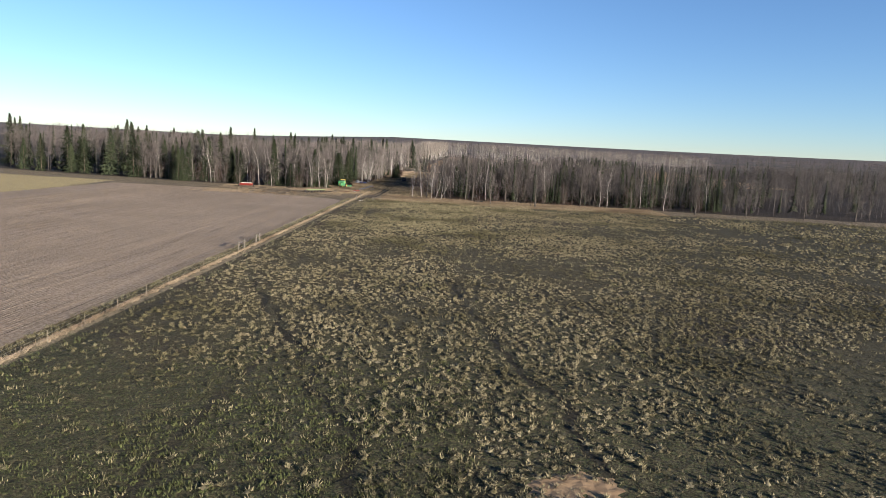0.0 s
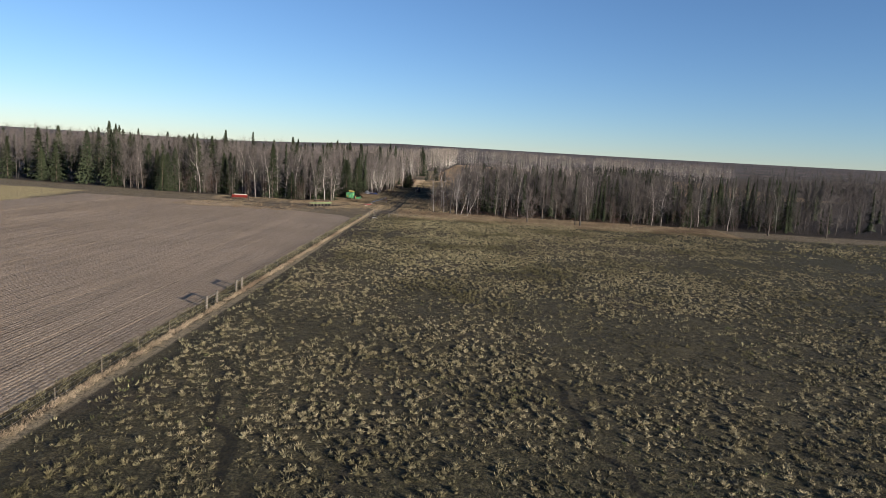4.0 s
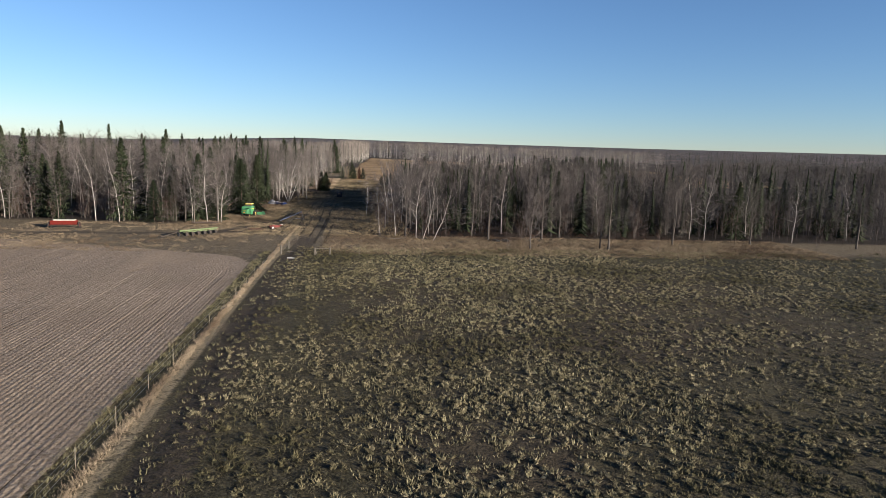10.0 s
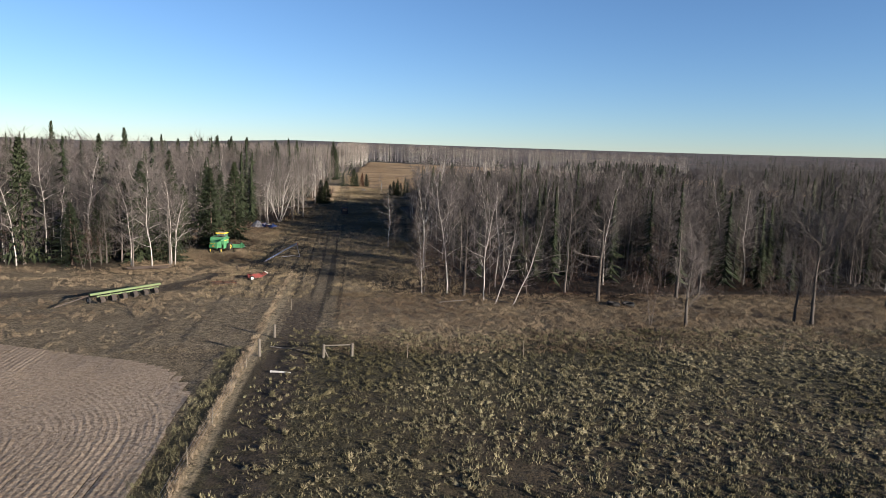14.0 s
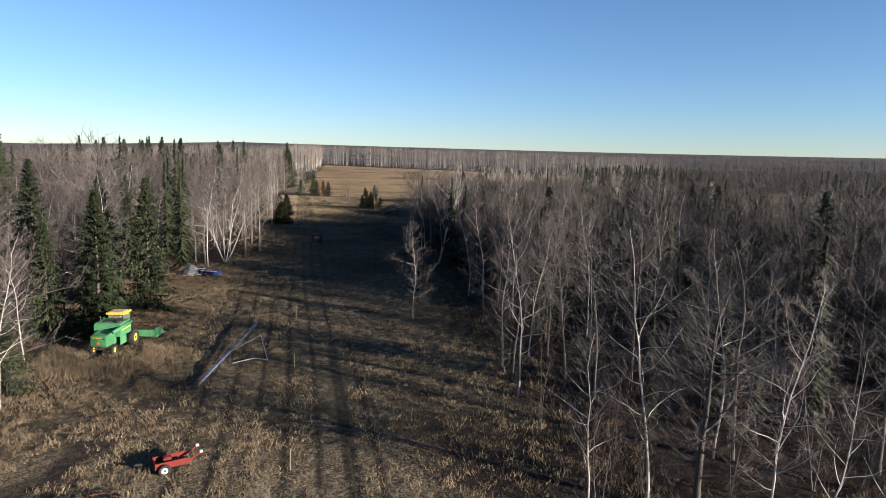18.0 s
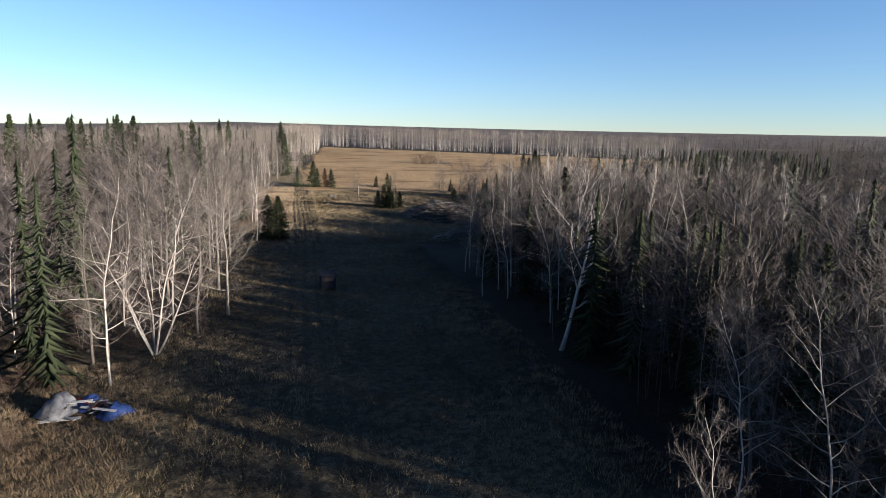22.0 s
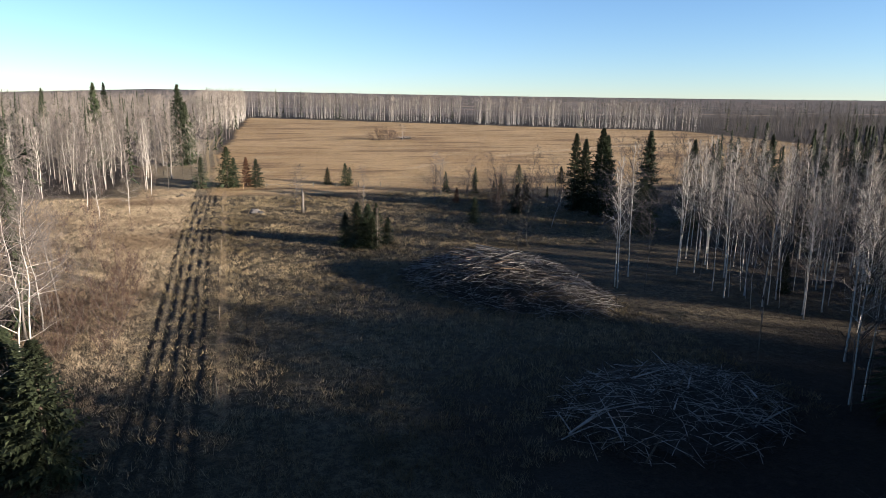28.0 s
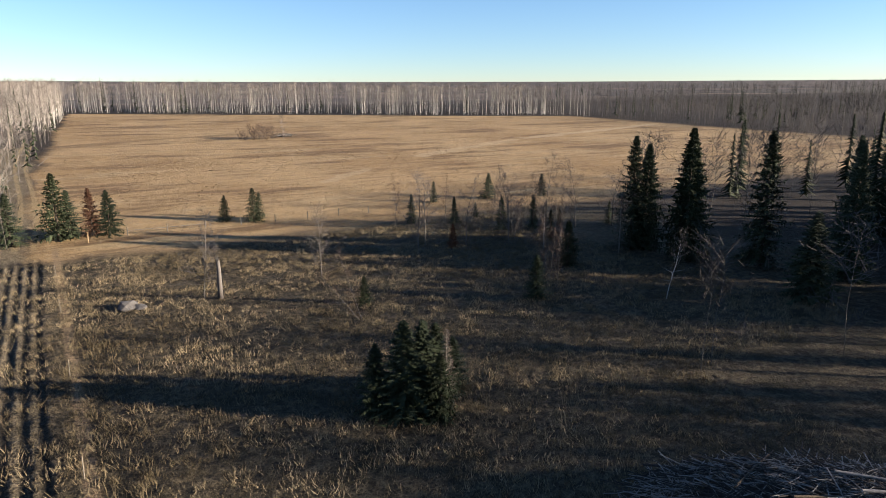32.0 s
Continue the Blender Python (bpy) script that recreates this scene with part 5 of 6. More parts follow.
    # grain head with its reel
    head = part("grain_head", prism([(3.2, 0.25), (3.2, 1.0), (3.35, 1.0), (3.5, 0.45), (4.5, 0.22), (4.5, 0.14)], -2.9, 2.9), GREEN, root, "green cutting head with a bat reel")
    for sx in (-2.95, 2.95):
        part("end_sheet", prism([(3.15, 0.2), (3.15, 1.25), (3.8, 1.3), (4.9, 0.75), (5.3, 0.2)], sx - 0.05, sx + 0.05), GREEN, head)
        part("divider", rod((sx, 4.9, 0.35), (sx, 5.7, 0.15), 0.12, 8), STEEL, head)
        part("reel_arm", rod((sx * 0.97, 3.25, 1.15), (sx * 0.97, 4.4, 1.05), 0.05), GREEN, head)
    screw = Shape()
    screw.tube([(-2.8, 3.65, 0.62), (2.8, 3.65, 0.62)], [0.18, 0.18], 12, cap=True)
    part("cross_auger", screw, STEEL, head)
    part("reel_shaft", rod((-2.85, 4.3, 1.05), (2.85, 4.3, 1.05), 0.06), DARK, head)
    for i in range(6):
        a = 2 * math.pi * i / 6
        cy, cz = 4.3 + 0.52 * math.cos(a), 1.05 + 0.52 * math.sin(a)
        part("reel_bat", block((0, cy, cz), (5.6, 0.12, 0.03)), RUST, head, "rusty reel bat")
        for sx in (-2.7, 0, 2.7):
            part("reel_spoke", rod((sx, 4.3, 1.05), (sx, cy, cz), 0.02, 6), DARK, head)
    tri = Shape()
    tri.v = [(-0.2, -3.76, 1.32), (0.2, -3.76, 1.32), (0, -3.755, 1.68), (-0.2, -3.78, 1.32), (0.2, -3.78, 1.32), (0, -3.775, 1.68)]
    tri.f, tri.k = [(2, 1, 0), (3, 4, 5), (0, 1, 4, 3), (1, 2, 5, 4), (2, 0, 3, 5)], [0] * 5
    part("warning_triangle", tri, ORANGE, root, "orange slow-vehicle triangle")
    for i in range(6):
        part("plate_bar", block((-0.5 + i * 0.17, -3.775, 1.98), (0.11, 0.02, 0.10)), YELLOW, root, "yellow bar in place of unreadable lettering")
    for sx in (-0.62, 0.62):
        part("tail_lamp", rod((sx, -3.76, 1.9), (sx, -3.8, 1.9), 0.07, 10), RED, root)
    root.matrix_world = pose(x, y, height(x, y), 0, 0, turn) @ Matrix.Scale(0.86, 4)
    return tagged(root, "green combine harvester with a yellow cab roof parked by spruces", "combine")


combine_harvester(-45.4, 265.0, -10)


# -- row-crop planter frame, parked --
def planter(x, y, turn):
    root = new("planter_bar")
    part("tool_bar", block((0, -0.2, 1.08), (8.4, 0.34, 0.22)), GREEN_PALE, root, "long pale green tool bar", bevel=0.02)
    part("rear_bar", block((0, -0.7, 0.85), (7.4, 0.14, 0.14)), GREEN_PALE, root, bevel=0.02)
    for i in range(6):
        px = -3.2 + i * 1.28
        unit = part("row_unit", prism([(-1.1, 0.2), (-1.15, 0.5), (-0.9, 0.85), (-0.45, 0.85), (-0.2, 0.5), (-0.3, 0.2)], px - 0.26, px + 0.26), DARK, root, "dark row unit under the bar", bevel=0.04)
        disc = Shape()
        disc.tube([(px - 0.03, -0.5, 0.28), (px + 0.03, -0.5, 0.28)], [0.28, 0.28], 14, cap=True)
        part("opener_disc", disc, STEEL, unit)
        part("link", rod((px, -0.1, 0.98), (px, -0.6, 0.7), 0.04), GREEN_PALE, unit)
    for px in (-4.0, 3.6):
        wheel(root, px, 0.35, 0.36, 0.22, WHITE, 0, "small tyre on a white rim")
    part("drawbar", rod((-4.1, 0, 0.95), (-7.3, 0.2, 0.3), 0.06), DARK, root)
    part("hitch", rod((-7.3, 0.2, 0.3), (-7.7, 0.2, 0.25), 0.09), DARK, root)
    root.matrix_world = pose(x, y, height(x, y), 0, 0, turn)
    return tagged(root, "long pale green planter bar with six dark row units", "planter")


planter(-48.5, 228.0, 50)


# -- seed drill, red with a cream lid --
def seed_drill(x, y, turn):
    root = new("seed_drill")
    part("grain_box", prism([(-0.5, 0.8), (-0.75, 1.5), (0.75, 1.5), (0.5, 0.8)], -2.3, 2.3), RED, root, "red grain box", bevel=0.03)
    part("lid", prism([(-0.8, 1.5), (-0.55, 1.68), (0.55, 1.68), (0.8, 1.5)], -1.7, 2.0), CREAM, root, "cream box lid", bevel=0.02)
    part("frame", block((0, 0, 0.7), (5.0, 0.2, 0.16)), RED, root)
    part("tongue", rod((0, 0.6, 0.6), (0, 3.0, 0.4), 0.07), RED, root)
    part("footboard", block((0, -1.0, 0.55), (4.6, 0.3, 0.05)), CUTWOOD, root)
    for i in range(10):
        px = -2.1 + i * 0.467
        part("seed_tube", rod((px, -0.2, 0.8), (px, -0.55, 0.12), 0.03, 6), DARK, root)
    for px in (-2.65, 2.65):
        wheel(root, px, 0, 0.6, 0.22, RED, 0)
    root.matrix_world = pose(x, y, height(x, y), 0, 0, turn)
    return tagged(root, "old red seed drill with a cream lid beside the wood", "seed drill")


seed_drill(-75.3, 235.2, 8)


# -- red mower with a raised tray --
def mower(x, y, turn):
    root = new("disc_mower")
    tray = Shape()
    tray.box((0, 0, 0.42), (2.0, 1.1, 0.06))
    tray.box((0, 0.53, 0.60), (2.0, 0.05, 0.38))
    tray.box((0, -0.53, 0.60), (2.0, 0.05, 0.38))
    tray.box((-0.98, 0, 0.60), (0.05, 1.1, 0.38))
    part("deck", tray, RED, root, "open red sheet-metal deck")
    part("deck_liner", block((0.05, 0, 0.47), (1.7, 0.95, 0.03)), DARK, root, "dark inside of the deck")
    for sy in (-0.5, 0.5):
        part("side_arm", rod((0.9, sy, 0.55), (1.65, sy, 0.95), 0.07, 8), RED, root)
        part("arm_cap", block((1.68, sy, 1.0), (0.2, 0.2, 0.14)), WHITE, root, "white cap", bevel=0.02)
    part("gearbox", block((-0.2, 0.1, 0.7), (0.5, 0.42, 0.34)), RED, root, bevel=0.05)
    part("boom", rod((-0.9, 0.2, 0.55), (-1.9, 0.7, 0.45), 0.08, 10), DARK, root)
    part("axle", rod((-0.5, -0.7, 0.34), (-0.5, 0.7, 0.34), 0.05), DARK, root)
    for sy in (-0.72, 0.72):
        w = wheel(root, 0, 0, 0.36, 0.2, WHITE, 0, "tyre on a white rim")
        w.matrix_local = pose(-0.5, sy, 0.36, 0, 0, 90)
    root.matrix_world = pose(x, y, height(x, y), 0, 0, turn) @ Matrix.Scale(0.92, 4)
    return tagged(root, "small red mower standing in dry grass", "mower")


mower(-36.0, 239.5, 22)


# -- tractor tyres under the broad tree --
def old_tyre(x, y, tilt, turn, r0):
    ob = new("tractor_tyre", ring(r0, r0 * 0.6, 0.42, 24).mesh("tractor_tyre", RUBBER, smooth=True))
    ob.matrix_world = pose(x, y, 0.2, 0, 0, turn) @ pose(0, 0, 0, 0, 90 + tilt, 0)
    t = Shape()
    for i in range(22):
        for sg in (-1, 1):
            m = pose(0, 0, 0, i * 360 / 22 + (8 if sg > 0 else 0)) @ pose(sg * 0.09, 0, r0 * 1.01, 0, 0, sg * 28)
            t.box((0, 0, 0), (0.22, 0.06, 0.05), m)
    under(new("tread", t.mesh("tread", RUBBER)), ob)
    return tagged(ob, "old black tractor tyre lying in grass under a tree", "tyre", "old tyres under the broad tree")


old_tyre(8.2, 224.9, 6, 20, 0.74)
old_tyre(9.9, 224.6, -5, 70, 0.72)


# -- rusty spring-tooth harrow --
def harrow(x, y, turn):
    root = new("spring_harrow")
    for j in range(4):
        part("cross_bar", block((0, -1.2 + j * 0.8, 0.55), (4.4, 0.09, 0.09)), RUST if j % 2 else DARK, root, "rusty cross bar")
        for i in range(7):
            px = -2.0 + i * 0.66 + (0.33 if j % 2 else 0)
            t = Shape()
            yy = -1.2 + j * 0.8
            t.tube([(px, yy, 0.58), (px, yy - 0.35, 0.72), (px, yy - 0.5, 0.42), (px, yy - 0.25, 0.02)], [0.03] * 4, 4)
            part("spring_tooth", t, RUST, root)
    for i in range(3):
        part("long_bar", block((-1.6 + i * 1.6, 0, 0.62), (0.09, 3.0, 0.09)), RUST, root)
    for sx in (-2.2, 2.2):
        wheel(root, sx, 0.2, 0.34, 0.18, DARK, 0)
    part("drawbar", rod((0, 1.3, 0.5), (0, 3.0, 0.35), 0.06), DARK, root)
    root.matrix_world = pose(x, y, height(x, y), 0, 0, turn) @ Matrix.Scale(0.66, 4)
    return tagged(root, "rusty spring-tooth harrow sunk in weeds", "harrow")


harrow(-39.2, 235.7, 14)


# -- grain auger lying beside the lane --
def grain_auger():
    root = new("grain_auger")
    a, b = Vector((-36.3, 253.6, 0.35)), Vector((-33.1, 269.2, 0.95))
    part("tube", rod(a, b, 0.11, 14), BLUEMETAL, root, "long faded blue auger tube", smooth=True)
    part("intake_cage", rod(a, a - (b - a).normalized() * 0.8, 0.1, 8), STEEL, root)
    part("spout", rod(b, b + Vector((0.05, 0.25, -0.35)), 0.17, 10), RED, root, "red spout")
    for i in range(9):
        p = a.lerp(b, 0.08 + i * 0.105)
        part("clamp_band", rod(p, p + (b - a).normalized() * 0.08, 0.14, 14), STEEL, root)
    m = a.lerp(b, 0.42)
    apex, foot1, foot2 = Vector((-32.35, 260.6, 1.9)), Vector((-31.7, 258.9, 0.12)), Vector((-34.6, 258.2, 0.15))
    part("support_arm", rod(m, apex, 0.05), STEEL, root, "pale pipe support arm")
    part("support_arm", rod(apex, foot1, 0.05), STEEL, root)
    part("support_arm", rod(a.lerp(b, 0.85), apex, 0.04), DARK, root)
    part("axle_pipe", rod(foot2, foot1, 0.05, 8, Vector((-32.8, 259.0, 0.3))), STEEL, root)
    part("truss_wire", rod(a.lerp(b, 0.1) + Vector((0, 0, 0.16)), b, 0.012, 5, a.lerp(b, 0.5) + Vector((0, 0, 0.7))), WIRE, root)
    return tagged(root, "long blue grain auger resting on the ground by the lane", "auger")


grain_auger()


# -- heap of tarpaulins and boards --
def sheet(rng, w, d, h):
    s = Shape()
    n = 9
    for j in range(n):
        for i in range(n):
            u, v = i / (n - 1) - 0.5, j / (n - 1) - 0.5
            z = h * max(0, 1 - (abs(u) * 2) ** 2.2) * max(0, 1 - (abs(v) * 2) ** 2.2) * (0.7 + 0.6 * rng.random()) + 0.05 + 0.06 * rng.random()
            s.v.append((u * w, v * d, z))
    for lift in (0, -0.03):
        if lift:
            s.v += [(x, y, z + lift) for x, y, z in s.v[: n * n]]
    for j in range(n - 1):
        for i in range(n - 1):
            q = j * n + i
            s.f += [(q, q + 1, q + n + 1, q + n), (n * n + q + n, n * n + q + n + 1, n * n + q + 1, n * n + q)]
            s.k += [0, 0]
    return s


rr = random.Random(44)
for (x, y, w, d, h, mat, lab) in (
    (-44.8, 302.4, 2.6, 2.0, 1.3, TARP_WHITE, "crumpled white tarpaulin over a heap"),
    (-43.2, 303.2, 2.0, 1.5, 0.7, TARP_BLUE, "crumpled blue tarpaulin beside a white one"),
    (-41.2, 301.6, 2.2, 1.5, 0.7, TARP_BLUE, "crumpled blue tarpaulin in brown weeds"),
):
    t = new("tarpaulin", sheet(rr, w, d, h).mesh("tarpaulin", mat, smooth=True))
    t.matrix_world = pose(x, y, 0.05, 0, 0, rr.uniform(0, 180))
    tagged(t, lab, "tarpaulin", "rubbish heap by the birches")
for k in range(16):
    s = Shape()
    s.box((0, 0, 0), (rr.uniform(1.2, 2.6), rr.uniform(0.12, 0.3), 0.04))
    bd = new("board", s.mesh("board", rr.choice((POSTWOOD, WHITE, DARK, RED))))
    bd.matrix_world = pose(-43.2 + rr.uniform(-1.8, 2.2), 301.8 + rr.uniform(-0.9, 1.2), 0.12 + 0.05 * k, rr.uniform(-8, 8), rr.uniform(-8, 8), rr.uniform(0, 180))
    tagged(bd, "weathered loose board on a rubbish heap", "board", "rubbish heap by the birches")

# -- dark box blind beside the lane --
blind = new("box_blind")
part("wall_box", block((0, 0, 1.15), (1.8, 1.6, 1.6)), NAVY, blind, "dark navy board walls", bevel=0.02)
part("roof", prism([(-1.0, 1.95), (-1.0, 2.02), (1.0, 2.22), (1.0, 2.15)], -1.05, 1.05), NAVY, blind)
for sx in (-0.8, 0.8):
    part("skid", block((sx, 0, 0.2), (0.12, 2.0, 0.35)), CUTWOOD, blind)
part("window_slot", block((0, -0.81, 1.45), (1.0, 0.02, 0.35)), DARK, blind)
blind.matrix_world = pose(-25.7, 336.5, 0, 0, 0, 6)
tagged(blind, "small dark box blind on skids in the shaded lane", "blind")


# -- fences --
def post(name, x, y, r0, h, mat, label, group, tilt=0.0):
    s = Shape()
    s.tube([(0, 0, -0.3), (0, 0, h * 0.5), (0, 0, h - 0.02), (0, 0, h)], [r0 * 1.05, r0, r0 * 0.95, r0 * 0.7], 8, cap=True)
    ob = new(name, s.mesh(name, mat, smooth=False))
    ob.matrix_world = pose(x, y, height(x, y), tilt, tilt * 0.6, 0)
    return tagged(ob, label, "post", group)


def fence_x(y):
    return -31.0 - 1.4 * math.sin(min(max((y - 40) / 170, 0), 1) * math.pi) if y < 210 else -29.6


rr = random.Random(12)
fence_pts = []
y = 8.0
while y < 208:
    if not (94 < y < 112):
        fence_pts.append((fence_x(y), y))
        post("fence_post", fence_x(y), y, 0.026, rr.uniform(1.0, 1.25), STAKE, "thin pale fence post in tall grass", "fence posts along the tilled field", rr.uniform(-4, 4))
    y += rr.uniform(5.4, 6.2)
for y in (97.4, 100.2, 106.2, 108.1):
    post("brace_post", -32.3, y, 0.13, 1.35, POSTWOOD, "thick grey wooden brace post", "brace posts of the field fence", rr.uniform(-2, 2))
for y0, y1 in ((97.4, 100.2), (106.2, 108.1)):
    ob = new("brace_rail", rod((-32.3, y0, 1.08), (-32.3, y1, 1.08), 0.07).mesh("brace_rail", POSTWOOD))
    tagged(ob, "grey wooden rail between two brace posts", "rail")
for k, z in enumerate((0.45, 0.8, 1.1)):
    s = Shape()
    line_pts = [(fence_x(y) + 0.06, y, z + 0.02 * math.sin(y)) for y in np.arange(8, 207, 6.0)]
    s.tube(line_pts, [0.008] * len(line_pts), 3)
    tagged(new("fence_wire", s.mesh("fence_wire", WIRE)), "slack wire strung between the field posts", "wire", "wires of the field fence")
for x, y, h in ((-30.6, 205.9, 1.5), (-30.0, 211.2, 1.35), (-25.3, 205.0, 1.3), (-22.95, 205.3, 1.3)):
    post("gate_post", x, y, 0.13, h, POSTWOOD, "thick grey wooden gate post at the muddy gap", "gate posts", rr.uniform(-3, 3))
for x, y in ((-29.45, 238.2), (-29.4, 256.5), (-29.5, 222.0), (-29.4, 274.0), (-18.3, 204.8), (-8.0, 205.6), (5.1, 206.5), (16.0, 204.6), (27.0, 203.2), (39.0, 202.5), (52.0, 201.5)):
    post("fence_post", x, y, 0.035, 1.35, STAKE, "thin pale post in dry grass", "posts of the margin fence", rr.uniform(-4, 4))
for y in (386.0, 402.5, 419.0, 433.5, 449.0, 466.0, 481.0):
    post("fence_post", -24.6, y, 0.035, 1.4, STAKE, "thin pale post beside the wheel ruts", "posts along the wheel ruts", rr.uniform(-5, 5))
rail_root = new("gate_rail")
part("top_rail", rod((-25.3, 205.0, 1.15), (-22.95, 205.3, 1.15), 0.06), POSTWOOD, rail_root)
part("stay", rod((-24.9, 205.1, 0.1), (-25.2, 205.0, 0.85), 0.05), POSTWOOD, rail_root)
tagged(rail_root, "grey wooden brace rail beside the muddy gap", "rail")


def log(name, p, q, r0, mat, label, category, group=""):
    s = Shape()
    p, q = Vector(p), Vector(q)
    s.tube([p, p.lerp(q, 0.5) + Vector((0, 0, 0.02)), q], [r0, r0 * 0.9, r0 * 0.75], 7, cap=True)
    return tagged(new(name, s.mesh(name, mat)), label, category, group)


log("fallen_pole", (-29.2, 201.7, 0.1), (-27.6, 201.3, 0.1), 0.09, WHITE, "pale pole lying by the gap", "pole")
log("fallen_pole", (-30.0, 208.4, 0.08), (-25.8, 206.6, 0.08), 0.05, DEADBARK, "thin grey pole lying across the gap", "pole")
for k in range(16):
    a = rr.uniform(-0.35, 0.35)
    x0, y0, z0 = -53.6 + rr.uniform(-0.8, 0.8), 245.4 + rr.uniform(-0.8, 1.0), 0.10 + 0.12 * (k % 4)
    log("cut_log", (x0, y0, z0), (x0 + 4.2, y0 + 1.8 + a * 4, z0 + rr.uniform(-0.05, 0.1)), rr.uniform(0.04, 0.09), rr.choice((CUTWOOD, SPRUCEBARK)), "cut log in a low stack under birches", "log", "stacked logs by the western wood")
for k, (x, y, an, ln) in enumerate(((-11, 226.5, 20, 4), (-8.5, 225.6, 70, 3), (-6, 227, 140, 4), (1, 226, 10, 5), (-13.5, 228.5, 110, 3), (12, 230, 35, 4), (46, 222, 15, 4), (60, 220.5, 160, 3))):
    dx, dy = math.cos(radians(an)) * ln / 2, math.sin(radians(an)) * ln / 2
    log("fallen_log", (x - dx, y - dy, 0.12), (x + dx, y + dy, 0.14), 0.08, CUTWOOD if k % 2 else GREYBARK, "fallen log lying at the wood margin", "log", "fallen logs at the wood margin")


# -- brush piles --
def brush_pile(x, y, lx, ly, hgt, turn, count, seed, label):
    root = new("brush_pile")
    rng = random.Random(seed)
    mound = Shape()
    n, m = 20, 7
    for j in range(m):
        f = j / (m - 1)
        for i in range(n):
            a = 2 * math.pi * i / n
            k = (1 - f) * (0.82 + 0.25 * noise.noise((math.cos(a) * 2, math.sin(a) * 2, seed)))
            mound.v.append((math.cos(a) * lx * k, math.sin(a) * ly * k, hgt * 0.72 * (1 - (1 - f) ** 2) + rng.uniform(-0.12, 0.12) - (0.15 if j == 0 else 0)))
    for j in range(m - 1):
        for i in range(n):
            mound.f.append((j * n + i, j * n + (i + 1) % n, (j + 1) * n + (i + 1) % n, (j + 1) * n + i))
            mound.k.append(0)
    # solid filling whose near-black colour stands for shade among the sticks
    part("core", mound, SHADEBRUSH, root, "solid mound painted dark as the shade between branches")
    sticks = Shape()
    for i in range(count):
        a, k = rng.uniform(0, 6.28), rng.random() ** 0.6
        px, py = math.cos(a) * lx * k, math.sin(a) * ly * k
        pz = hgt * (1 - k ** 2) * 0.85 + rng.uniform(0, 0.3)
        L = rng.uniform(0.8, 3.4)
        b = rng.gauss(0.4, 1.1)
        d = Vector((math.cos(b), math.sin(b), rng.uniform(-0.25, 0.25))).normalized() * L / 2
        p, c2 = Vector((px, py, pz)), Vector((rng.uniform(-0.15, 0.15), rng.uniform(-0.15, 0.15), rng.uniform(0, 0.2)))
        r1 = rng.uniform(0.012, 0.032)
        slot = 0 if rng.random() < 0.45 else 1
        sticks.tube([p - d, p + c2, p + d], [r1, r1 * 0.8, r1 * 0.4], 4, slot)
    me = sticks.mesh("brushwood", BRUSHGREY, DARKSTICK)
    tagged(under(new("brushwood", me), root), "bleached grey branches", kind="stuff")
    for i in range(34):
        a, k = rng.uniform(0, 6.28), rng.random() ** 0.7 * 0.95
        px, py = math.cos(a) * lx * k, math.sin(a) * ly * k
        pz = hgt * (1 - k ** 2) * 0.9 + 0.2
        L = rng.uniform(2.5, 5.5)
        b = rng.gauss(0.5, 0.6)
        d = Vector((math.cos(b), math.sin(b), rng.uniform(-0.2, 0.12))).normalized() * L / 2
        r1 = rng.uniform(0.035, 0.075)
        s = Shape()
        p = Vector((px, py, pz))
        s.tube([p - d, p + Vector((0, 0, 0.08)), p + d], [r1, r1 * 0.85, r1 * 0.5], 6, cap=True)
        part("branch_log", s, BRUSHGREY if i % 3 == 0 else DARKSTICK if i % 3 == 1 else CUTWOOD, root)
    root.matrix_world = pose(x, y, height(x, y), 0, 0, turn)
    return tagged(root, label, "brush pile")


BRUSHGREY = plain("bleached_branches", (0.27, 0.25, 0.225), (0.13, 0.118, 0.105), 3.0, 0.9)
DARKSTICK = plain("dark_branches", (0.05, 0.043, 0.037), (0.028, 0.024, 0.021), 3.0, 0.9)
SHADEBRUSH = plain("shaded_brush_core", (0.018, 0.015, 0.012), (0.035, 0.03, 0.025), 4.0, 0.95, 0.0, 0.8)
brush_pile(4.6, 405.5, 13.0, 7.5, 4.5, -60, 4200, 3, "long heap of bleached cut branches in the clearing")
brush_pile(4.2, 375.5, 8.5, 6.5, 2.3, 10, 1000, 4, "shaded heap of grey cut branches")
brush_pile(58.0, 646.0, 4.0, 3.0, 0.8, 20, 60, 5, "low heap of sticks by a shrub in the stubble")

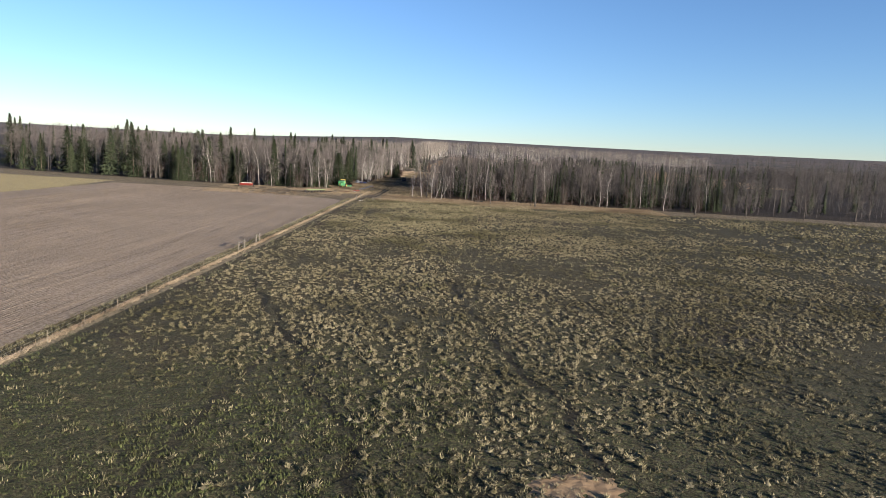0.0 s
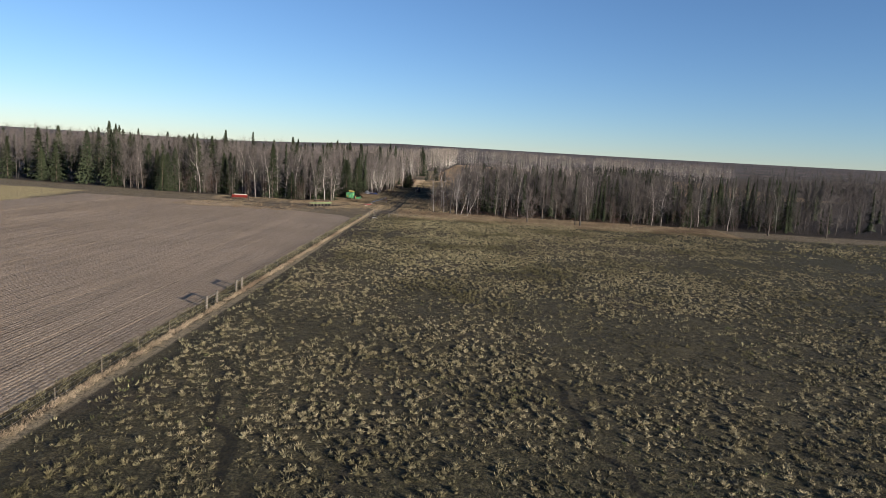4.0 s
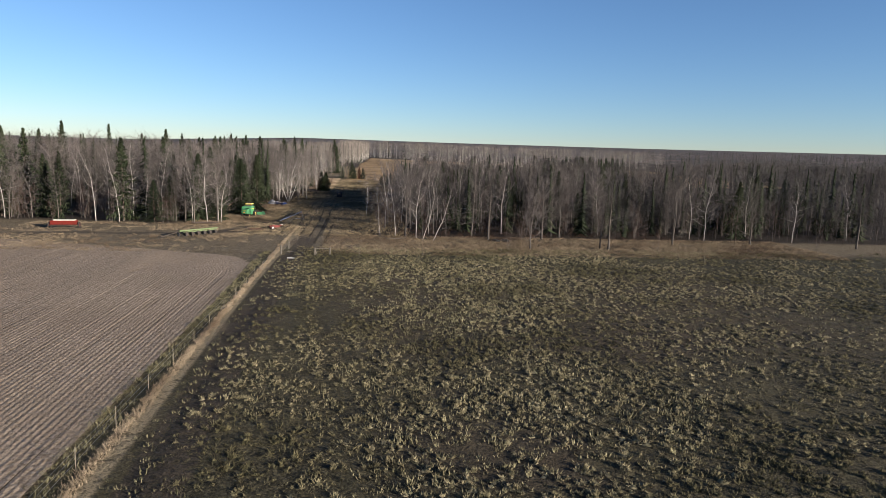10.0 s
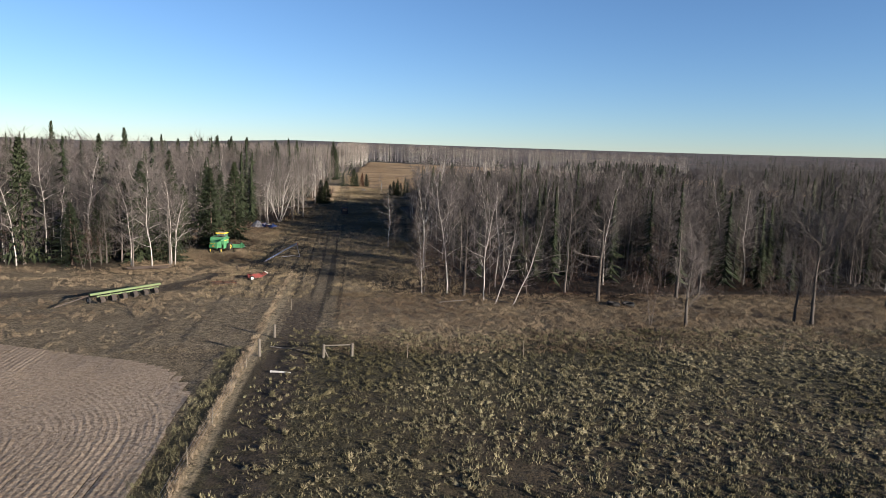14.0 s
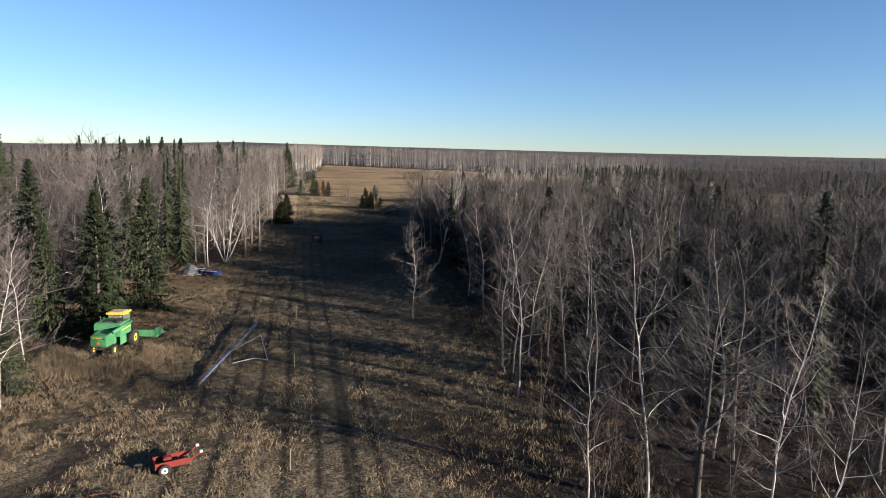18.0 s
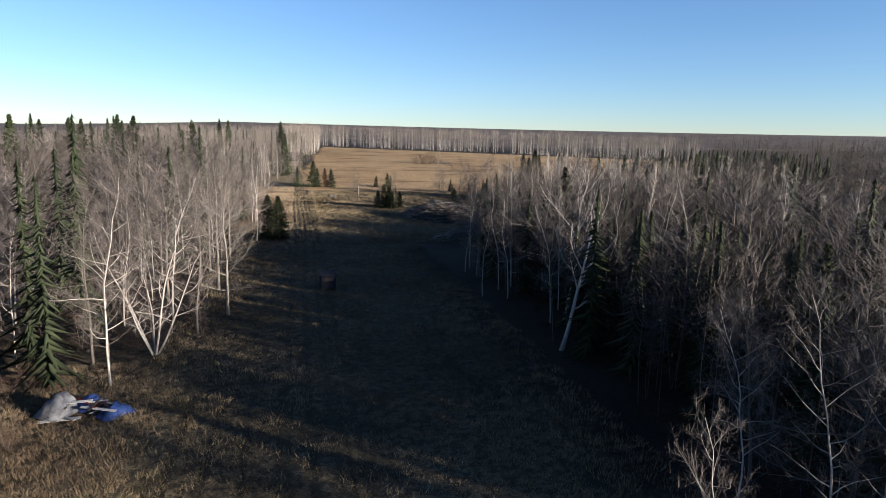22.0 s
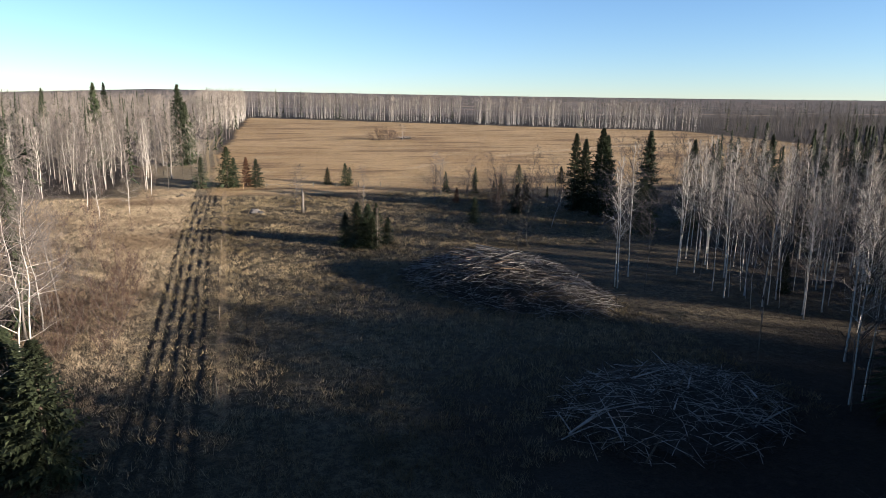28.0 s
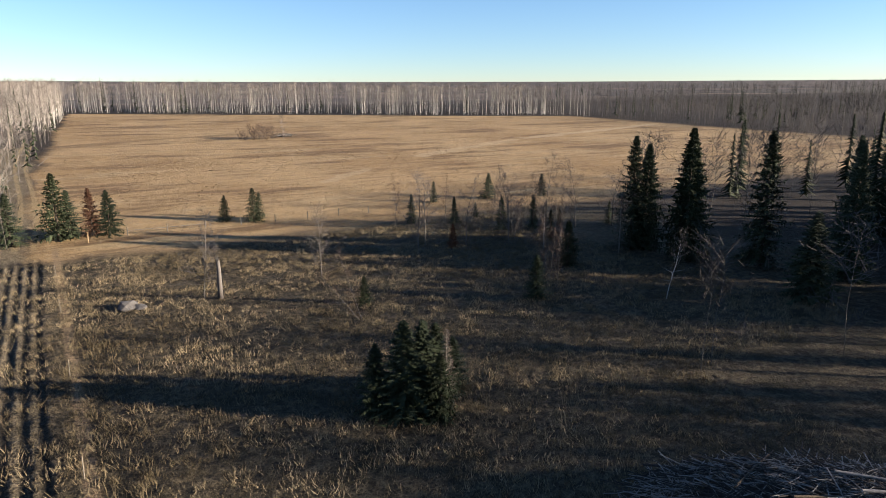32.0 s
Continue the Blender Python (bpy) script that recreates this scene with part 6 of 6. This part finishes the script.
# -- broken stump, stones, odd stakes --
st = Shape()
st.tube([(0, 0, -0.2), (0.02, 0, 1.6), (0.05, 0.03, 3.1), (0.02, 0, 4.0)], [0.30, 0.24, 0.21, 0.17], 9, cap=True)
for i in range(5):
    a = i * 1.26
    st.spike((0.1 * math.cos(a), 0.1 * math.sin(a), 3.9), (0.14 * math.cos(a), 0.14 * math.sin(a), 4.3 + 0.35 * (i % 3)), 0.07)
stump = new("broken_trunk", st.mesh("broken_trunk", GREYBARK, smooth=True))
stump.matrix_world = pose(-10.6, 462.2, 0)
tagged(stump, "tall broken dead trunk with a splintered top", "stump")
for x, y, s0 in ((-19.1, 463.6, 1.0), (-18.0, 463.0, 0.6), (-33, 490, 0.5)):
    bm = bmesh.new()
    bmesh.ops.create_icosphere(bm, subdivisions=2, radius=s0)
    for v in bm.verts:
        v.co *= 1 + 0.35 * noise.noise(v.co * 1.7 + Vector((x, y, 0)))
        v.co.z *= 0.6
    me = bpy.data.meshes.new("field_stone")
    bm.to_mesh(me)
    bm.free()
    me.materials.append(ROCK)
    ob = new("field_stone", me)
    ob.location = (x, y, s0 * 0.3)
    tagged(ob, "grey boulder half sunk in grass", "stone", "boulders in the clearing")
post("fence_post", -20.2, 498.2, 0.08, 1.5, EARTH, "yellow-painted post among small spruces", "posts of the far fence", 5)
for k in range(10):
    post("fence_post", -14.9 + k * 5.4, 500.0 - k * 0.3, 0.07, 1.25, POSTWOOD, "weathered fence post at the stubble edge", "posts of the far fence", rr.uniform(-4, 4))
tagged(new("fence_rail", rod((-14.9, 500.0, 1.0), (-4.1, 499.4, 0.95), 0.05).mesh("fence_rail", POSTWOOD)), "weathered rail at the stubble edge", "rail")

# bare earth heap in the pasture
bm = bmesh.new()
bmesh.ops.create_grid(bm, x_segments=22, y_segments=22, size=1.0)
for v in bm.verts:
    d = v.co.length
    v.co.z = max(-0.06, 0.10 * (1 - d * d) + 0.05 * noise.noise(v.co * 5))
    v.co.x, v.co.y = v.co.x * 3.2, v.co.y * 2.2
me = bpy.data.meshes.new("earth_patch")
bm.to_mesh(me)
bm.free()
me.materials.append(EARTH)
ob = new("earth_patch", me)
ob.location = (7.2, 31.0, 0.02)
tagged(ob, "patch of bare dug yellow earth in the pasture", "earth", kind="structure")

# shrubs in the far stubble
for x, y, h in ((40, 637, 4), (42.5, 636, 5), (45, 638, 5.5), (47.5, 636.5, 5.5), (50, 638, 5), (52, 640, 4), (44, 641, 5), (48.5, 641, 5), (39, 640, 3.5), (54.5, 638, 3)):
    plant("shrub", x, y, h, "shrubs in the stubble field", wide=1.2, label="leafless bushy shrub in golden stubble")
plant("birch_tree", 53, 634, 9, "shrubs in the stubble field")
